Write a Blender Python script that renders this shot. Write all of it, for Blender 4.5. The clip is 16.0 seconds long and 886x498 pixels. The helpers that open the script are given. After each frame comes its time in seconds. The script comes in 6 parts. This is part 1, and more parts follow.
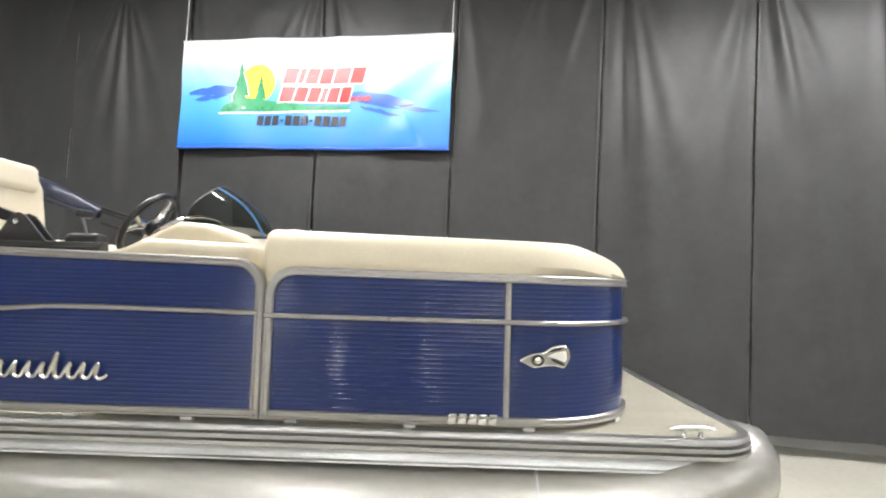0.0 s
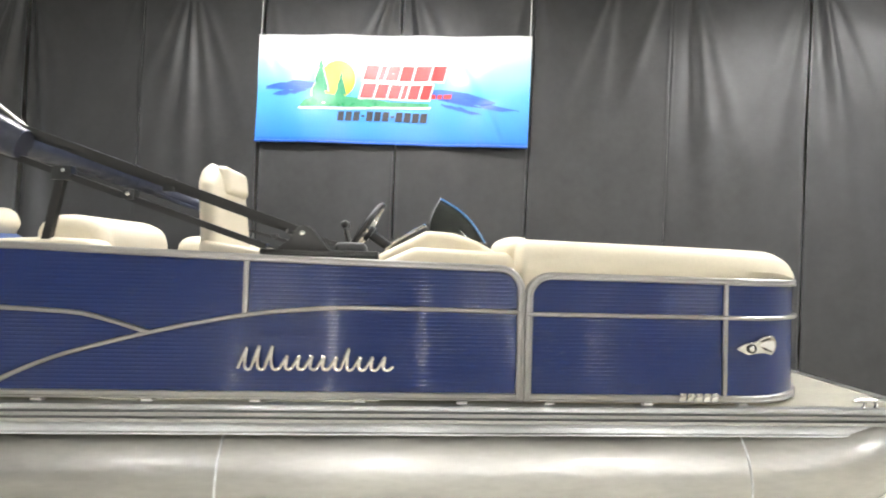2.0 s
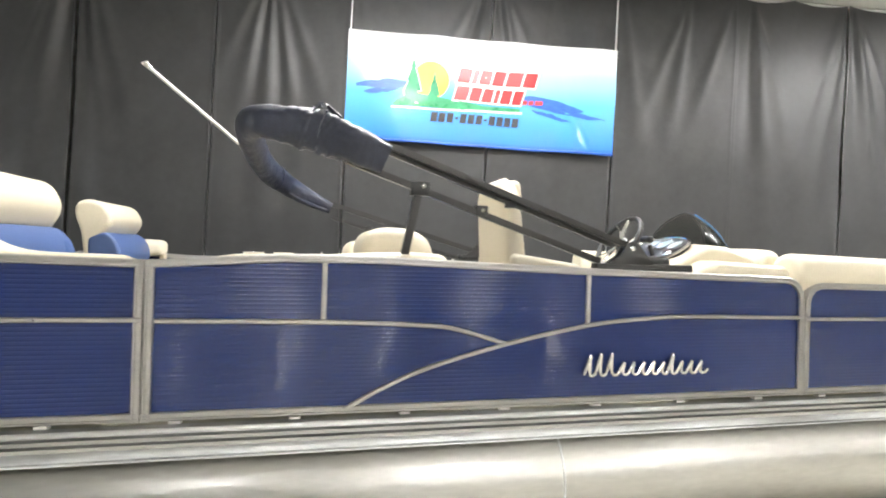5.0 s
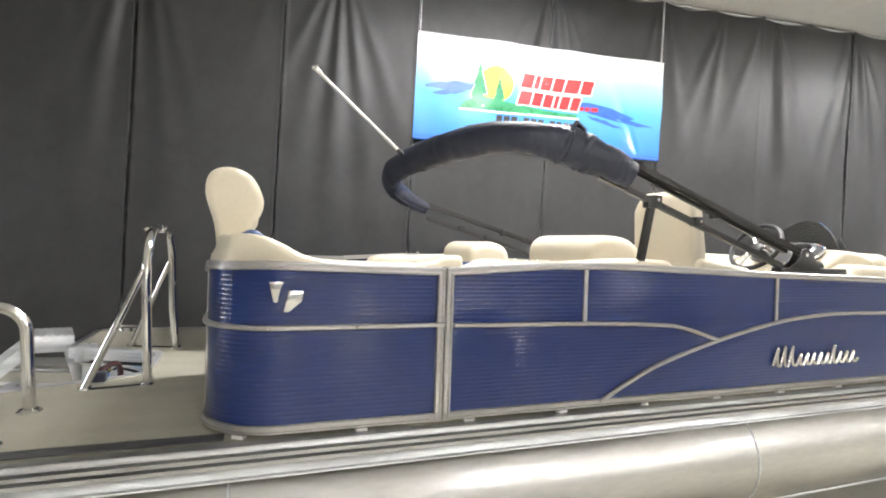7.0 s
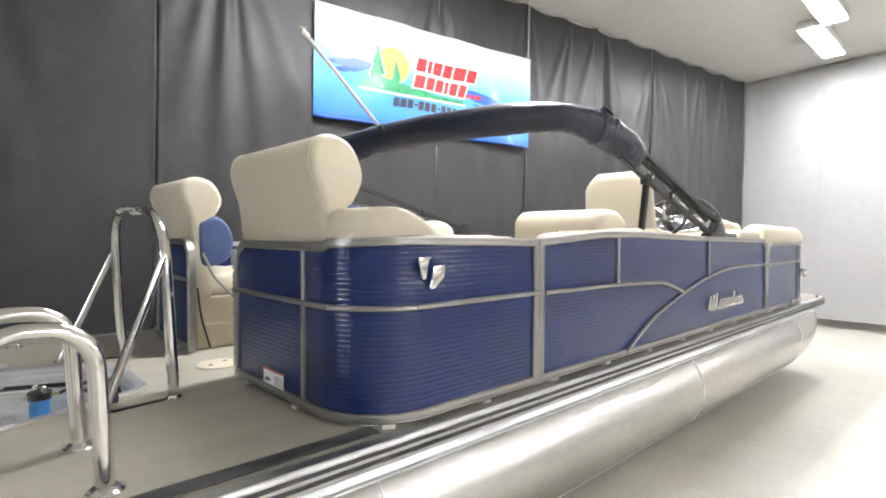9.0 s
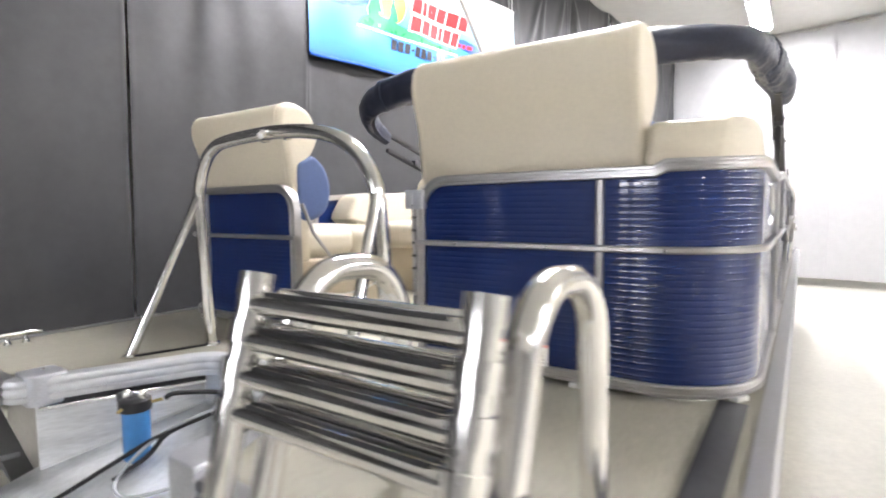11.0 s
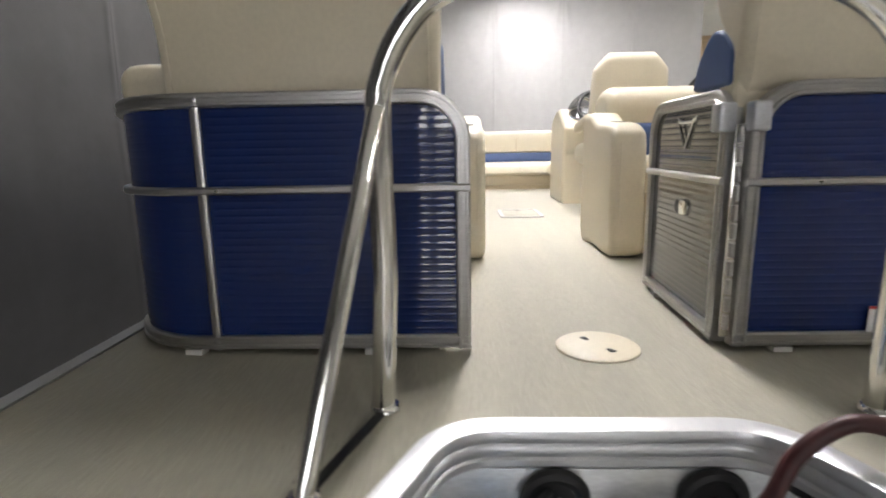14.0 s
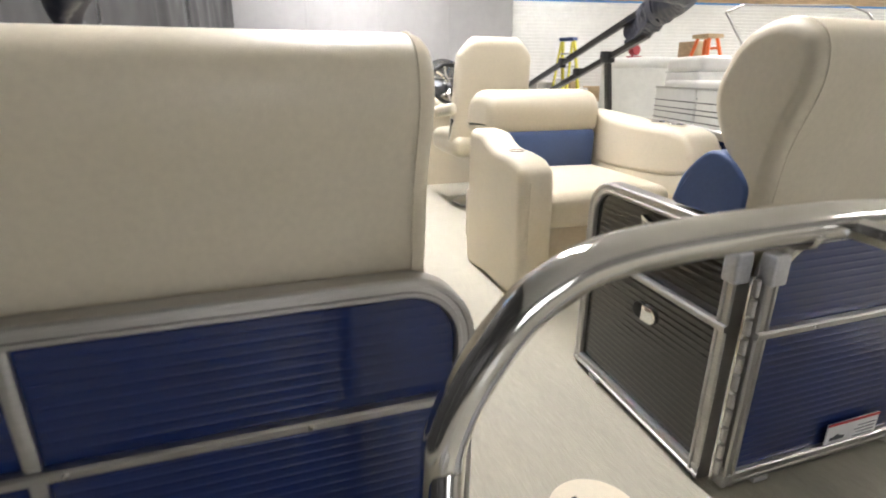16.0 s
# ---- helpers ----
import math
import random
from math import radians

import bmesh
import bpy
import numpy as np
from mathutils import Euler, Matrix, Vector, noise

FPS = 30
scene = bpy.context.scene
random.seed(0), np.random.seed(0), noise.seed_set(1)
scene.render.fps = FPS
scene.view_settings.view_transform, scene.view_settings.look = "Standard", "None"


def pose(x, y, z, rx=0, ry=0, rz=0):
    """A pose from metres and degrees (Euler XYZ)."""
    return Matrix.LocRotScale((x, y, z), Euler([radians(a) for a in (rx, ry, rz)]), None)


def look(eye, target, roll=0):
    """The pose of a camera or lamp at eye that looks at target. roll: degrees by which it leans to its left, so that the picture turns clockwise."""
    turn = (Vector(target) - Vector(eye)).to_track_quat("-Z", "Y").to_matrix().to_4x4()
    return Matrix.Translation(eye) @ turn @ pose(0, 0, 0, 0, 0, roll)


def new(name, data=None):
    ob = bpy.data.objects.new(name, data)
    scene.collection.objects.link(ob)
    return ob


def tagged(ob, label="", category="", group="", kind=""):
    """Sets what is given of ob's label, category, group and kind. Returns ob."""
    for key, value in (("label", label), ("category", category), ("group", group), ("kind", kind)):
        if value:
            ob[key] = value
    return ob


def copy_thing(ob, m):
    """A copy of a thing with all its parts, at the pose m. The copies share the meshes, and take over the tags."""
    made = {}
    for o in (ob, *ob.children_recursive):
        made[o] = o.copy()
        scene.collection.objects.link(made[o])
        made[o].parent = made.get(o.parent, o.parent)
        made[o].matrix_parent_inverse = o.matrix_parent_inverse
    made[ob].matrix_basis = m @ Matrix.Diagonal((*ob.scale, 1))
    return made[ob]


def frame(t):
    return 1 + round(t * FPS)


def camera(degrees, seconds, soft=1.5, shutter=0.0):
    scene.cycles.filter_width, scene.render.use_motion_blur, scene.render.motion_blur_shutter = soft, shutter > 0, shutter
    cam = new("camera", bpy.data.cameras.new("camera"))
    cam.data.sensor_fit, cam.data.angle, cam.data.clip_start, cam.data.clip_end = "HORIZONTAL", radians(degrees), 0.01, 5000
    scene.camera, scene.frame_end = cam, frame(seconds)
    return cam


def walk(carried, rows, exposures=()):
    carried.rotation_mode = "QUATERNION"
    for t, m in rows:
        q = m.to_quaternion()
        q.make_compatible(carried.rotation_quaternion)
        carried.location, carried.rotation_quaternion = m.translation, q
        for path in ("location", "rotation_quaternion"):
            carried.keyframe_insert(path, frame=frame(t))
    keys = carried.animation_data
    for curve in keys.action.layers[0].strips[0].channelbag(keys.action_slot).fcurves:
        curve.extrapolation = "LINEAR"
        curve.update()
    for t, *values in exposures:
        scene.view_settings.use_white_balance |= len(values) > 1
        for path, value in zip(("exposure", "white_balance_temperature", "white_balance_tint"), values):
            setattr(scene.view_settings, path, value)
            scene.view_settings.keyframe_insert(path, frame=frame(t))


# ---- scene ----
cam = camera(80.06, 16.0, soft=1.9, shutter=0.45)
PATH = [
    (0, (-0.030, 0.173, 1.397), (-0.059, 2.170, 1.506), 3),
    (0.5, (-0.320, 0.059, 1.406), (-0.295, 2.057, 1.492), 2.9),
    (1, (-0.615, -0.060, 1.439), (-0.540, 1.938, 1.504), 2.7),
    (1.5, (-0.945, -0.094, 1.441), (-0.832, 1.902, 1.489), 2.74),
    (2, (-1.265, -0.144, 1.448), (-1.136, 1.851, 1.485), 2.82),
    (2.5, (-1.549, -0.163, 1.451), (-1.393, 1.831, 1.482), 2.86),
    (3, (-1.839, -0.131, 1.458), (-1.639, 1.859, 1.479), 2.88),
    (3.5, (-2.159, -0.165, 1.470), (-1.904, 1.818, 1.486), 2.95),
    (6, (-3.900, 0.106, 1.464), (-3.339, 2.026, 1.467), 3.09),
    (6.5, (-4.255, 0.149, 1.472), (-3.659, 2.058, 1.463), 3.22),
    (7, (-4.587, 0.191, 1.461), (-3.898, 2.068, 1.456), 3.17),
    (7.5, (-4.858, 0.300, 1.438), (-3.989, 2.101, 1.427), 2.84),
    (8, (-5.166, 0.425, 1.443), (-4.121, 2.131, 1.433), 2.53),
    (10.5, (-6.084, 1.754, 1.200), (-4.457, 2.913, 1.101), -0.32),
    (11, (-6.178, 2.111, 1.212), (-4.529, 3.236, 1.094), 0.12),
    (11.5, (-6.277, 2.391, 1.193), (-4.606, 3.483, 1.062), 0.49),
    (12, (-6.245, 2.642, 1.177), (-4.527, 3.650, 0.997), 0.23),
    (12.5, (-6.178, 2.914, 1.192), (-4.358, 3.713, 0.972), -0.11),
    (13, (-6.164, 3.224, 1.187), (-4.250, 3.753, 0.947), -0.32),
    (13.5, (-6.088, 3.540, 1.187), (-4.127, 3.803, 0.892), -0.94),
    (14, (-5.956, 3.853, 1.192), (-3.985, 3.918, 0.857), -1.04),
    (14.5, (-5.836, 4.057, 1.308), (-3.884, 3.918, 0.892), -0.7),
    (15, (-5.702, 4.119, 1.399), (-3.788, 3.826, 0.898), -0.71),
    (15.5, (-5.574, 4.146, 1.529), (-3.706, 3.685, 0.982), -0.57),
    (16, (-5.452, 4.124, 1.636), (-3.652, 3.513, 1.014), -0.05),
]
walk(cam, [(t, look(eye, target, roll)) for t, eye, target, roll in PATH], [(0.0, 0.0, 6650, 10), (1.5, 0.05, 6650, 10), (3.5, 0.29, 6750, 9), (6.5, 0.22, 6650, 11), (8.0, 0.18, 6600, 12), (10.3, 0.50, 6400, 15), (11.5, 0.80, 6400, 17), (12.5, 0.18, 6450, 17), (13.5, -0.12, 6600, 15), (14.4, -0.18, 6800, 13), (15.2, 0.02, 6650, 14), (16.0, -0.03, 6750, 14)])

# the boat stands bow-up by a little over a degree on the level floor
LIST = Matrix.Translation((-2, 0, 0)) @ Matrix.Rotation(radians(-1.3), 4, "Y") @ Matrix.Translation((2, 0, 0))
FLOOR, CEIL = 0.02, 4.58

# ---- world and lamps ----
world = bpy.data.worlds.new("world")
scene.world = world
world.use_nodes = True
world.node_tree.nodes["Background"].inputs[0].default_value = (0.6, 0.62, 0.65, 1)
world.node_tree.nodes["Background"].inputs[1].default_value = 0.05
LAMP_POWER = 122.0


# ---- materials ----
def material(name, color, rough=0.5, metal=0.0, coat=0.0, coat_rough=0.05, spec=0.5, grain=0.0, scale=40.0, stretch=(1, 1, 1), bump=0.0, bump_scale=200.0, wear=0.0, wear_scale=3.0):
    """Principled surface with fine grain, broad wear and relief."""
    m = bpy.data.materials.new(name)
    m.use_nodes = True
    nt = m.node_tree
    b = nt.nodes["Principled BSDF"]
    b.inputs["Roughness"].default_value = rough
    b.inputs["Metallic"].default_value = metal
    b.inputs["Coat Weight"].default_value = coat
    b.inputs["Coat Roughness"].default_value = coat_rough
    b.inputs["Specular IOR Level"].default_value = spec
    co = nt.nodes.new("ShaderNodeTexCoord")
    mp = nt.nodes.new("ShaderNodeMapping")
    mp.inputs["Scale"].default_value = stretch
    nt.links.new(co.outputs["Object"], mp.inputs[0])
    base = nt.nodes.new("ShaderNodeRGB")
    base.outputs[0].default_value = (*color, 1)
    out = base.outputs[0]
    for amount, sc in ((grain, scale), (wear, wear_scale)):
        if amount:
            n = nt.nodes.new("ShaderNodeTexNoise")
            n.inputs["Scale"].default_value = sc
            n.inputs["Detail"].default_value = 4
            nt.links.new(mp.outputs[0], n.inputs["Vector"])
            r = nt.nodes.new("ShaderNodeMapRange")
            r.inputs["From Min"].default_value, r.inputs["From Max"].default_value = 0.3, 0.7
            r.inputs["To Min"].default_value, r.inputs["To Max"].default_value = 1 - amount, 1 + amount
            nt.links.new(n.outputs[0], r.inputs["Value"])
            mul = nt.nodes.new("ShaderNodeVectorMath")
            mul.operation = "SCALE"
            nt.links.new(out, mul.inputs[0])
            nt.links.new(r.outputs[0], mul.inputs["Scale"])
            out = mul.outputs[0]
            if sc == wear_scale:
                rr = nt.nodes.new("ShaderNodeMapRange")
                rr.inputs["From Min"].default_value, rr.inputs["From Max"].default_value = 0.3, 0.7
                rr.inputs["To Min"].default_value, rr.inputs["To Max"].default_value = rough * (1 - amount), min(1, rough * (1 + amount))
                nt.links.new(n.outputs[0], rr.inputs["Value"])
                nt.links.new(rr.outputs[0], b.inputs["Roughness"])
    nt.links.new(out, b.inputs["Base Color"])
    if bump:
        n = nt.nodes.new("ShaderNodeTexNoise")
        n.inputs["Scale"].default_value = bump_scale
        n.inputs["Detail"].default_value = 3
        nt.links.new(mp.outputs[0], n.inputs["Vector"])
        bp = nt.nodes.new("ShaderNodeBump")
        bp.inputs["Strength"].default_value = bump
        bp.inputs["Distance"].default_value = 0.002
        nt.links.new(n.outputs[0], bp.inputs["Height"])
        nt.links.new(bp.outputs[0], b.inputs["Normal"])
    return m


def glow(name, color, strength):
    m = bpy.data.materials.new(name)
    m.use_nodes = True
    nt = m.node_tree
    nt.nodes.remove(nt.nodes["Principled BSDF"])
    e = nt.nodes.new("ShaderNodeEmission")
    e.inputs[0].default_value, e.inputs[1].default_value = (*color, 1), strength
    nt.links.new(e.outputs[0], nt.nodes["Material Output"].inputs[0])
    return m


def deck_material():
    """Woven vinyl floor: long streaks across a fine crosswise weave."""
    m = material("woven_vinyl", (0.395, 0.376, 0.305), rough=0.62, grain=0.10, scale=60, stretch=(0.35, 3.2, 1), bump=0.35, bump_scale=260, wear=0.10, wear_scale=2.2)
    nt = m.node_tree
    b = nt.nodes["Principled BSDF"]
    co = nt.nodes.new("ShaderNodeTexCoord")
    w = nt.nodes.new("ShaderNodeTexWave")
    w.bands_direction = "Y"
    w.inputs["Scale"].default_value = 60
    w.inputs["Distortion"].default_value = 1.5
    w.inputs["Detail"].default_value = 2
    nt.links.new(co.outputs["Object"], w.inputs["Vector"])
    src = b.inputs["Base Color"].links[0].from_socket
    r = nt.nodes.new("ShaderNodeMapRange")
    r.inputs["To Min"].default_value, r.inputs["To Max"].default_value = 0.76, 1.14
    nt.links.new(w.outputs["Fac"], r.inputs["Value"])
    s = nt.nodes.new("ShaderNodeVectorMath")
    s.operation = "SCALE"
    nt.links.new(src, s.inputs[0])
    nt.links.new(r.outputs[0], s.inputs["Scale"])
    nt.links.new(s.outputs[0], b.inputs["Base Color"])
    return m


def banner_material():
    """Printed vinyl: white at the top running into sky blue and deep blue below."""
    m = material("printed_vinyl", (0.5, 0.6, 0.8), rough=0.34, coat=0.5, coat_rough=0.16, bump=0.5, bump_scale=4.0, stretch=(1, 1, 0.4))
    nt = m.node_tree
    b = nt.nodes["Principled BSDF"]
    co = nt.nodes.new("ShaderNodeTexCoord")
    sep = nt.nodes.new("ShaderNodeSeparateXYZ")
    nt.links.new(co.outputs["Object"], sep.inputs[0])
    r = nt.nodes.new("ShaderNodeMapRange")
    r.inputs["From Min"].default_value, r.inputs["From Max"].default_value = -0.57, 0.57
    nt.links.new(sep.outputs["Z"], r.inputs["Value"])
    ramp = nt.nodes.new("ShaderNodeValToRGB")
    ramp.color_ramp.elements[0].position, ramp.color_ramp.elements[0].color = 0.0, (0.010, 0.10, 0.62, 1)
    ramp.color_ramp.elements[1].position, ramp.color_ramp.elements[1].color = 0.93, (0.80, 0.81, 0.82, 1)
    for pos, c in ((0.05, (0.02, 0.19, 0.72, 1)), (0.45, (0.09, 0.42, 0.80, 1)), (0.74, (0.38, 0.62, 0.78, 1))):
        e = ramp.color_ramp.elements.new(pos)
        e.color = c
    nt.links.new(r.outputs[0], ramp.inputs[0])
    nt.links.new(ramp.outputs[0], b.inputs["Base Color"])
    return m


M = dict(
    blue_paint=material("blue_gloss_paint", (0.0044, 0.0195, 0.110), rough=0.34, coat=0.9, coat_rough=0.045, spec=0.15, grain=0.05, scale=120, wear=0.06, wear_scale=1.2),
    charcoal_paint=material("charcoal_gloss_paint", (0.022, 0.020, 0.019), rough=0.25, coat=0.8, spec=0.15, grain=0.05, wear=0.1),
    rail=material("anodised_aluminium", (0.46, 0.45, 0.44), rough=0.36, metal=1.0, grain=0.06, scale=90, stretch=(0.2, 0.2, 3), wear=0.12, wear_scale=2.5),
    # paler copy of the rub rail metal, window light put into its colour
    satin=material("lit_satin_aluminium", (0.66, 0.67, 0.69), rough=0.40, metal=0.8, grain=0.03, scale=60, wear=0.06, wear_scale=3.0),
    rub=material("dull_ridged_aluminium", (0.47, 0.47, 0.47), rough=0.38, metal=1.0, grain=0.03, scale=60, wear=0.03, wear_scale=2.0),
    tube=material("mill_aluminium", (0.52, 0.51, 0.485), rough=0.42, metal=1.0, coat=1.0, coat_rough=0.13, grain=0.05, scale=30, stretch=(0.4, 1.5, 1.5), wear=0.12, wear_scale=1.8),
    plate=material("brushed_aluminium_plate", (0.76, 0.775, 0.79), rough=0.38, metal=0.62, grain=0.08, scale=50, stretch=(0.3, 1, 3), wear=0.25, wear_scale=5),
    chrome=material("polished_stainless", (0.80, 0.79, 0.77), rough=0.12, metal=1.0, wear=0.15, wear_scale=6),
    vinyl=material("cream_vinyl", (0.685, 0.618, 0.485), rough=0.42, grain=0.03, scale=90, bump=0.22, bump_scale=420, wear=0.05, wear_scale=2.0, coat=0.08),
    blue_vinyl=material("blue_vinyl", (0.055, 0.095, 0.225), rough=0.48, grain=0.06, scale=110, bump=0.25, bump_scale=420, wear=0.06),
    shell=material("tan_rotomoulded_plastic", (0.54, 0.46, 0.33), rough=0.38, grain=0.04, scale=80, bump=0.1, bump_scale=250, wear=0.06),
    gelcoat=material("cream_gelcoat", (0.66, 0.59, 0.45), rough=0.3, coat=0.35, grain=0.02, scale=60, wear=0.04),
    deck=deck_material(),
    curtain=material("black_vinyl_curtain", (0.040, 0.040, 0.041), rough=0.44, grain=0.06, scale=14, bump=0.25, bump_scale=30, wear=0.12, wear_scale=3.2, spec=0.38),
    white_curtain=material("white_vinyl_curtain", (0.38, 0.38, 0.38), rough=0.6, grain=0.03, scale=8, bump=0.3, bump_scale=6, wear=0.05, wear_scale=0.7),
    floor=material("sealed_concrete", (0.54, 0.52, 0.45), rough=0.34, grain=0.06, scale=30, wear=0.12, wear_scale=0.8, coat=0.15, bump=0.06, bump_scale=40),
    ceiling=material("painted_ceiling_board", (0.66, 0.655, 0.63), rough=0.7, grain=0.03, scale=6, wear=0.04, wear_scale=0.6),
    wall=material("painted_wall", (0.6, 0.6, 0.59), rough=0.65, grain=0.03, scale=9, wear=0.05, wear_scale=0.7),
    back_wall=material("grey_painted_wall", (0.24, 0.24, 0.235), rough=0.65, grain=0.03, scale=9, wear=0.05, wear_scale=0.7),
    siding=material("white_steel_siding", (0.68, 0.68, 0.65), rough=0.4, grain=0.03, scale=9, wear=0.04),
    plywood=material("plywood", (0.40, 0.29, 0.17), rough=0.6, grain=0.2, scale=12, stretch=(1, 0.15, 2), wear=0.1),
    black=material("black_plastic", (0.014, 0.014, 0.015), rough=0.4, grain=0.1, wear=0.1, bump=0.1),
    black_metal=material("black_powdercoat", (0.022, 0.021, 0.020), rough=0.34, metal=0.3, grain=0.1, scale=200, wear=0.12),
    canvas=material("navy_canvas", (0.016, 0.020, 0.038), rough=0.42, coat=0.15, grain=0.25, scale=160, bump=0.3, bump_scale=500, wear=0.15, wear_scale=5),
    rubber=material("dark_rubber", (0.012, 0.012, 0.013), rough=0.55, grain=0.1, bump=0.15),
    rubber_grey=material("grey_rubber", (0.055, 0.055, 0.058), rough=0.5, grain=0.1, bump=0.1),
    red_cable=material("dark_red_cable", (0.050, 0.010, 0.011), rough=0.45, grain=0.2),
    red=material("red_print", (0.62, 0.030, 0.035), rough=0.3, grain=0.03),
    dark_red=material("dull_red_paint", (0.30, 0.028, 0.035), rough=0.4, grain=0.08, wear=0.1),
    orange=material("orange_fibreglass", (0.72, 0.13, 0.02), rough=0.45, grain=0.05),
    yellow=material("yellow_fibreglass", (0.62, 0.56, 0.05), rough=0.45, grain=0.05),
    sun=material("yellow_print", (0.83, 0.50, 0.06), rough=0.3, grain=0.05, wear=0.1, wear_scale=4),
    green=material("green_print", (0.03, 0.27, 0.12), rough=0.3, grain=0.06, wear=0.15, wear_scale=8),
    brush=material("blue_brush_print", (0.03, 0.12, 0.50), rough=0.3, grain=0.25, scale=40, stretch=(0.3, 1, 3)),
    ink=material("dark_print", (0.035, 0.035, 0.045), rough=0.3, grain=0.05),
    white=material("white_print", (0.82, 0.82, 0.82), rough=0.3, grain=0.02),
    white_plastic=material("white_plastic", (0.72, 0.71, 0.68), rough=0.4, grain=0.03, wear=0.05),
    filter_blue=material("blue_filter_can", (0.05, 0.22, 0.52), rough=0.35, grain=0.04, wear=0.08, wear_scale=20),
    brass=material("brass", (0.50, 0.40, 0.16), rough=0.4, metal=1.0, grain=0.1),
    grey_plastic=material("grey_plastic_cap", (0.52, 0.53, 0.56), rough=0.34, metal=0.55, grain=0.08, scale=150),
    gauge=material("gauge_face", (0.60, 0.62, 0.66), rough=0.2, metal=0.6, grain=0.1),
    banner=banner_material(),
    lamp=glow("lamp_diffuser", (0.98, 0.99, 1.0), LAMP_POWER),
    daylight=glow("daylight", (0.92, 0.96, 1.0), 16.0),
    housing=material("white_lamp_housing", (0.75, 0.75, 0.74), rough=0.4, grain=0.02),
)
tinted = material("smoked_acrylic", (0.010, 0.014, 0.012), rough=0.1, coat=0.0, spec=0.22, grain=0.02)
tinted.node_tree.nodes["Principled BSDF"].inputs["Alpha"].default_value = 0.38
M["smoke"] = tinted
clear = material("clear_hose", (0.62, 0.66, 0.68), rough=0.2, grain=0.04)
clear.node_tree.nodes["Principled BSDF"].inputs["Alpha"].default_value = 0.55
M["hose"] = clear
M["plug"] = material("blue_grey_plastic", (0.055, 0.065, 0.10), rough=0.4, grain=0.08, wear=0.1)


# ---- making meshes ----
BASE = {}


def thing(name, base, label, category, group="", kind="", boat=True, turn=None):
    """An Empty at the base of a thing; geometry of its parts is given in the boat's (or the room's) metres."""
    e = new(name)
    e.empty_display_size = 0.1
    m = Matrix.Translation(base)
    e.matrix_basis = LIST @ m if boat else m
    BASE[e] = Vector(base)
    return tagged(e, label, category, group, kind)


def part(name, bm, mat, parent, label="", smooth=38):
    """Links a bmesh as one mesh object under a thing or a part."""
    me = bpy.data.meshes.new(name)
    bmesh.ops.recalc_face_normals(bm, faces=bm.faces)
    bm.to_mesh(me)
    bm.free()
    me.transform(Matrix.Translation(-BASE[parent]))
    me.materials.append(M[mat])
    me.polygons.foreach_set("use_smooth", [True] * len(me.polygons))
    me.set_sharp_from_angle(angle=radians(smooth))
    ob = new(name, me)
    ob.parent = parent
    BASE[ob] = BASE[parent]
    if label:
        tagged(ob, label)
    return ob


def solid(name, bm, mat, base, label, category, group="", kind="", boat=True, smooth=38):
    """A thing that is one mesh."""
    me = bpy.data.meshes.new(name)
    bmesh.ops.recalc_face_normals(bm, faces=bm.faces)
    bm.to_mesh(me)
    bm.free()
    me.transform(Matrix.Translation(-Vector(base)))
    me.materials.append(M[mat])
    me.polygons.foreach_set("use_smooth", [True] * len(me.polygons))
    me.set_sharp_from_angle(angle=radians(smooth))
    ob = new(name, me)
    m = Matrix.Translation(base)
    ob.matrix_basis = LIST @ m if boat else m
    BASE[ob] = Vector(base)
    return tagged(ob, label, category, group, kind)


def raw(verts, faces):
    bm = bmesh.new()
    vs = [bm.verts.new(v) for v in verts]
    for f in faces:
        try:
            bm.faces.new([vs[i] for i in f])
        except ValueError:
            pass
    return bm


def box(lo, hi, bevel=0.004, seg=2):
    bm = bmesh.new()
    bmesh.ops.create_cube(bm, size=1.0)
    lo, hi = Vector(lo), Vector(hi)
    for v in bm.verts:
        v.co = Vector(((v.co[i] + 0.5) * (hi[i] - lo[i]) + lo[i] for i in range(3)))
    if bevel:
        bmesh.ops.bevel(bm, geom=bm.edges[:], offset=bevel, segments=seg, profile=0.5, affect="EDGES")
    return bm


def turned(bm, m):
    bmesh.ops.transform(bm, matrix=m, verts=bm.verts)
    return bm


def join(*parts):
    out = bmesh.new()
    for bm in parts:
        me = bpy.data.meshes.new("join")
        bm.to_mesh(me)
        bm.free()
        out.from_mesh(me)
        bpy.data.meshes.remove(me)
    return out


def prism(pts, axis, a, b, bevel=0.0, seg=2):
    """A flat outline pushed along an axis: pts are (x, z) for axis y, (x, y) for axis z, (y, z) for axis x."""
    def at(p, d):
        return {"x": (d, p[0], p[1]), "y": (p[0], d, p[1]), "z": (p[0], p[1], d)}[axis]
    n = len(pts)
    bm = raw([at(p, a) for p in pts] + [at(p, b) for p in pts], [list(range(n)), list(range(n, 2 * n))] + [(i, (i + 1) % n, n + (i + 1) % n, n + i) for i in range(n)])
    if bevel:
        bmesh.ops.recalc_face_normals(bm, faces=bm.faces)
        es = [e for e in bm.edges if len(e.link_faces) == 2 and e.calc_face_angle(0) > 0.5]
        bmesh.ops.bevel(bm, geom=es, offset=bevel, segments=seg, profile=0.5, affect="EDGES", clamp_overlap=True)
    return bm


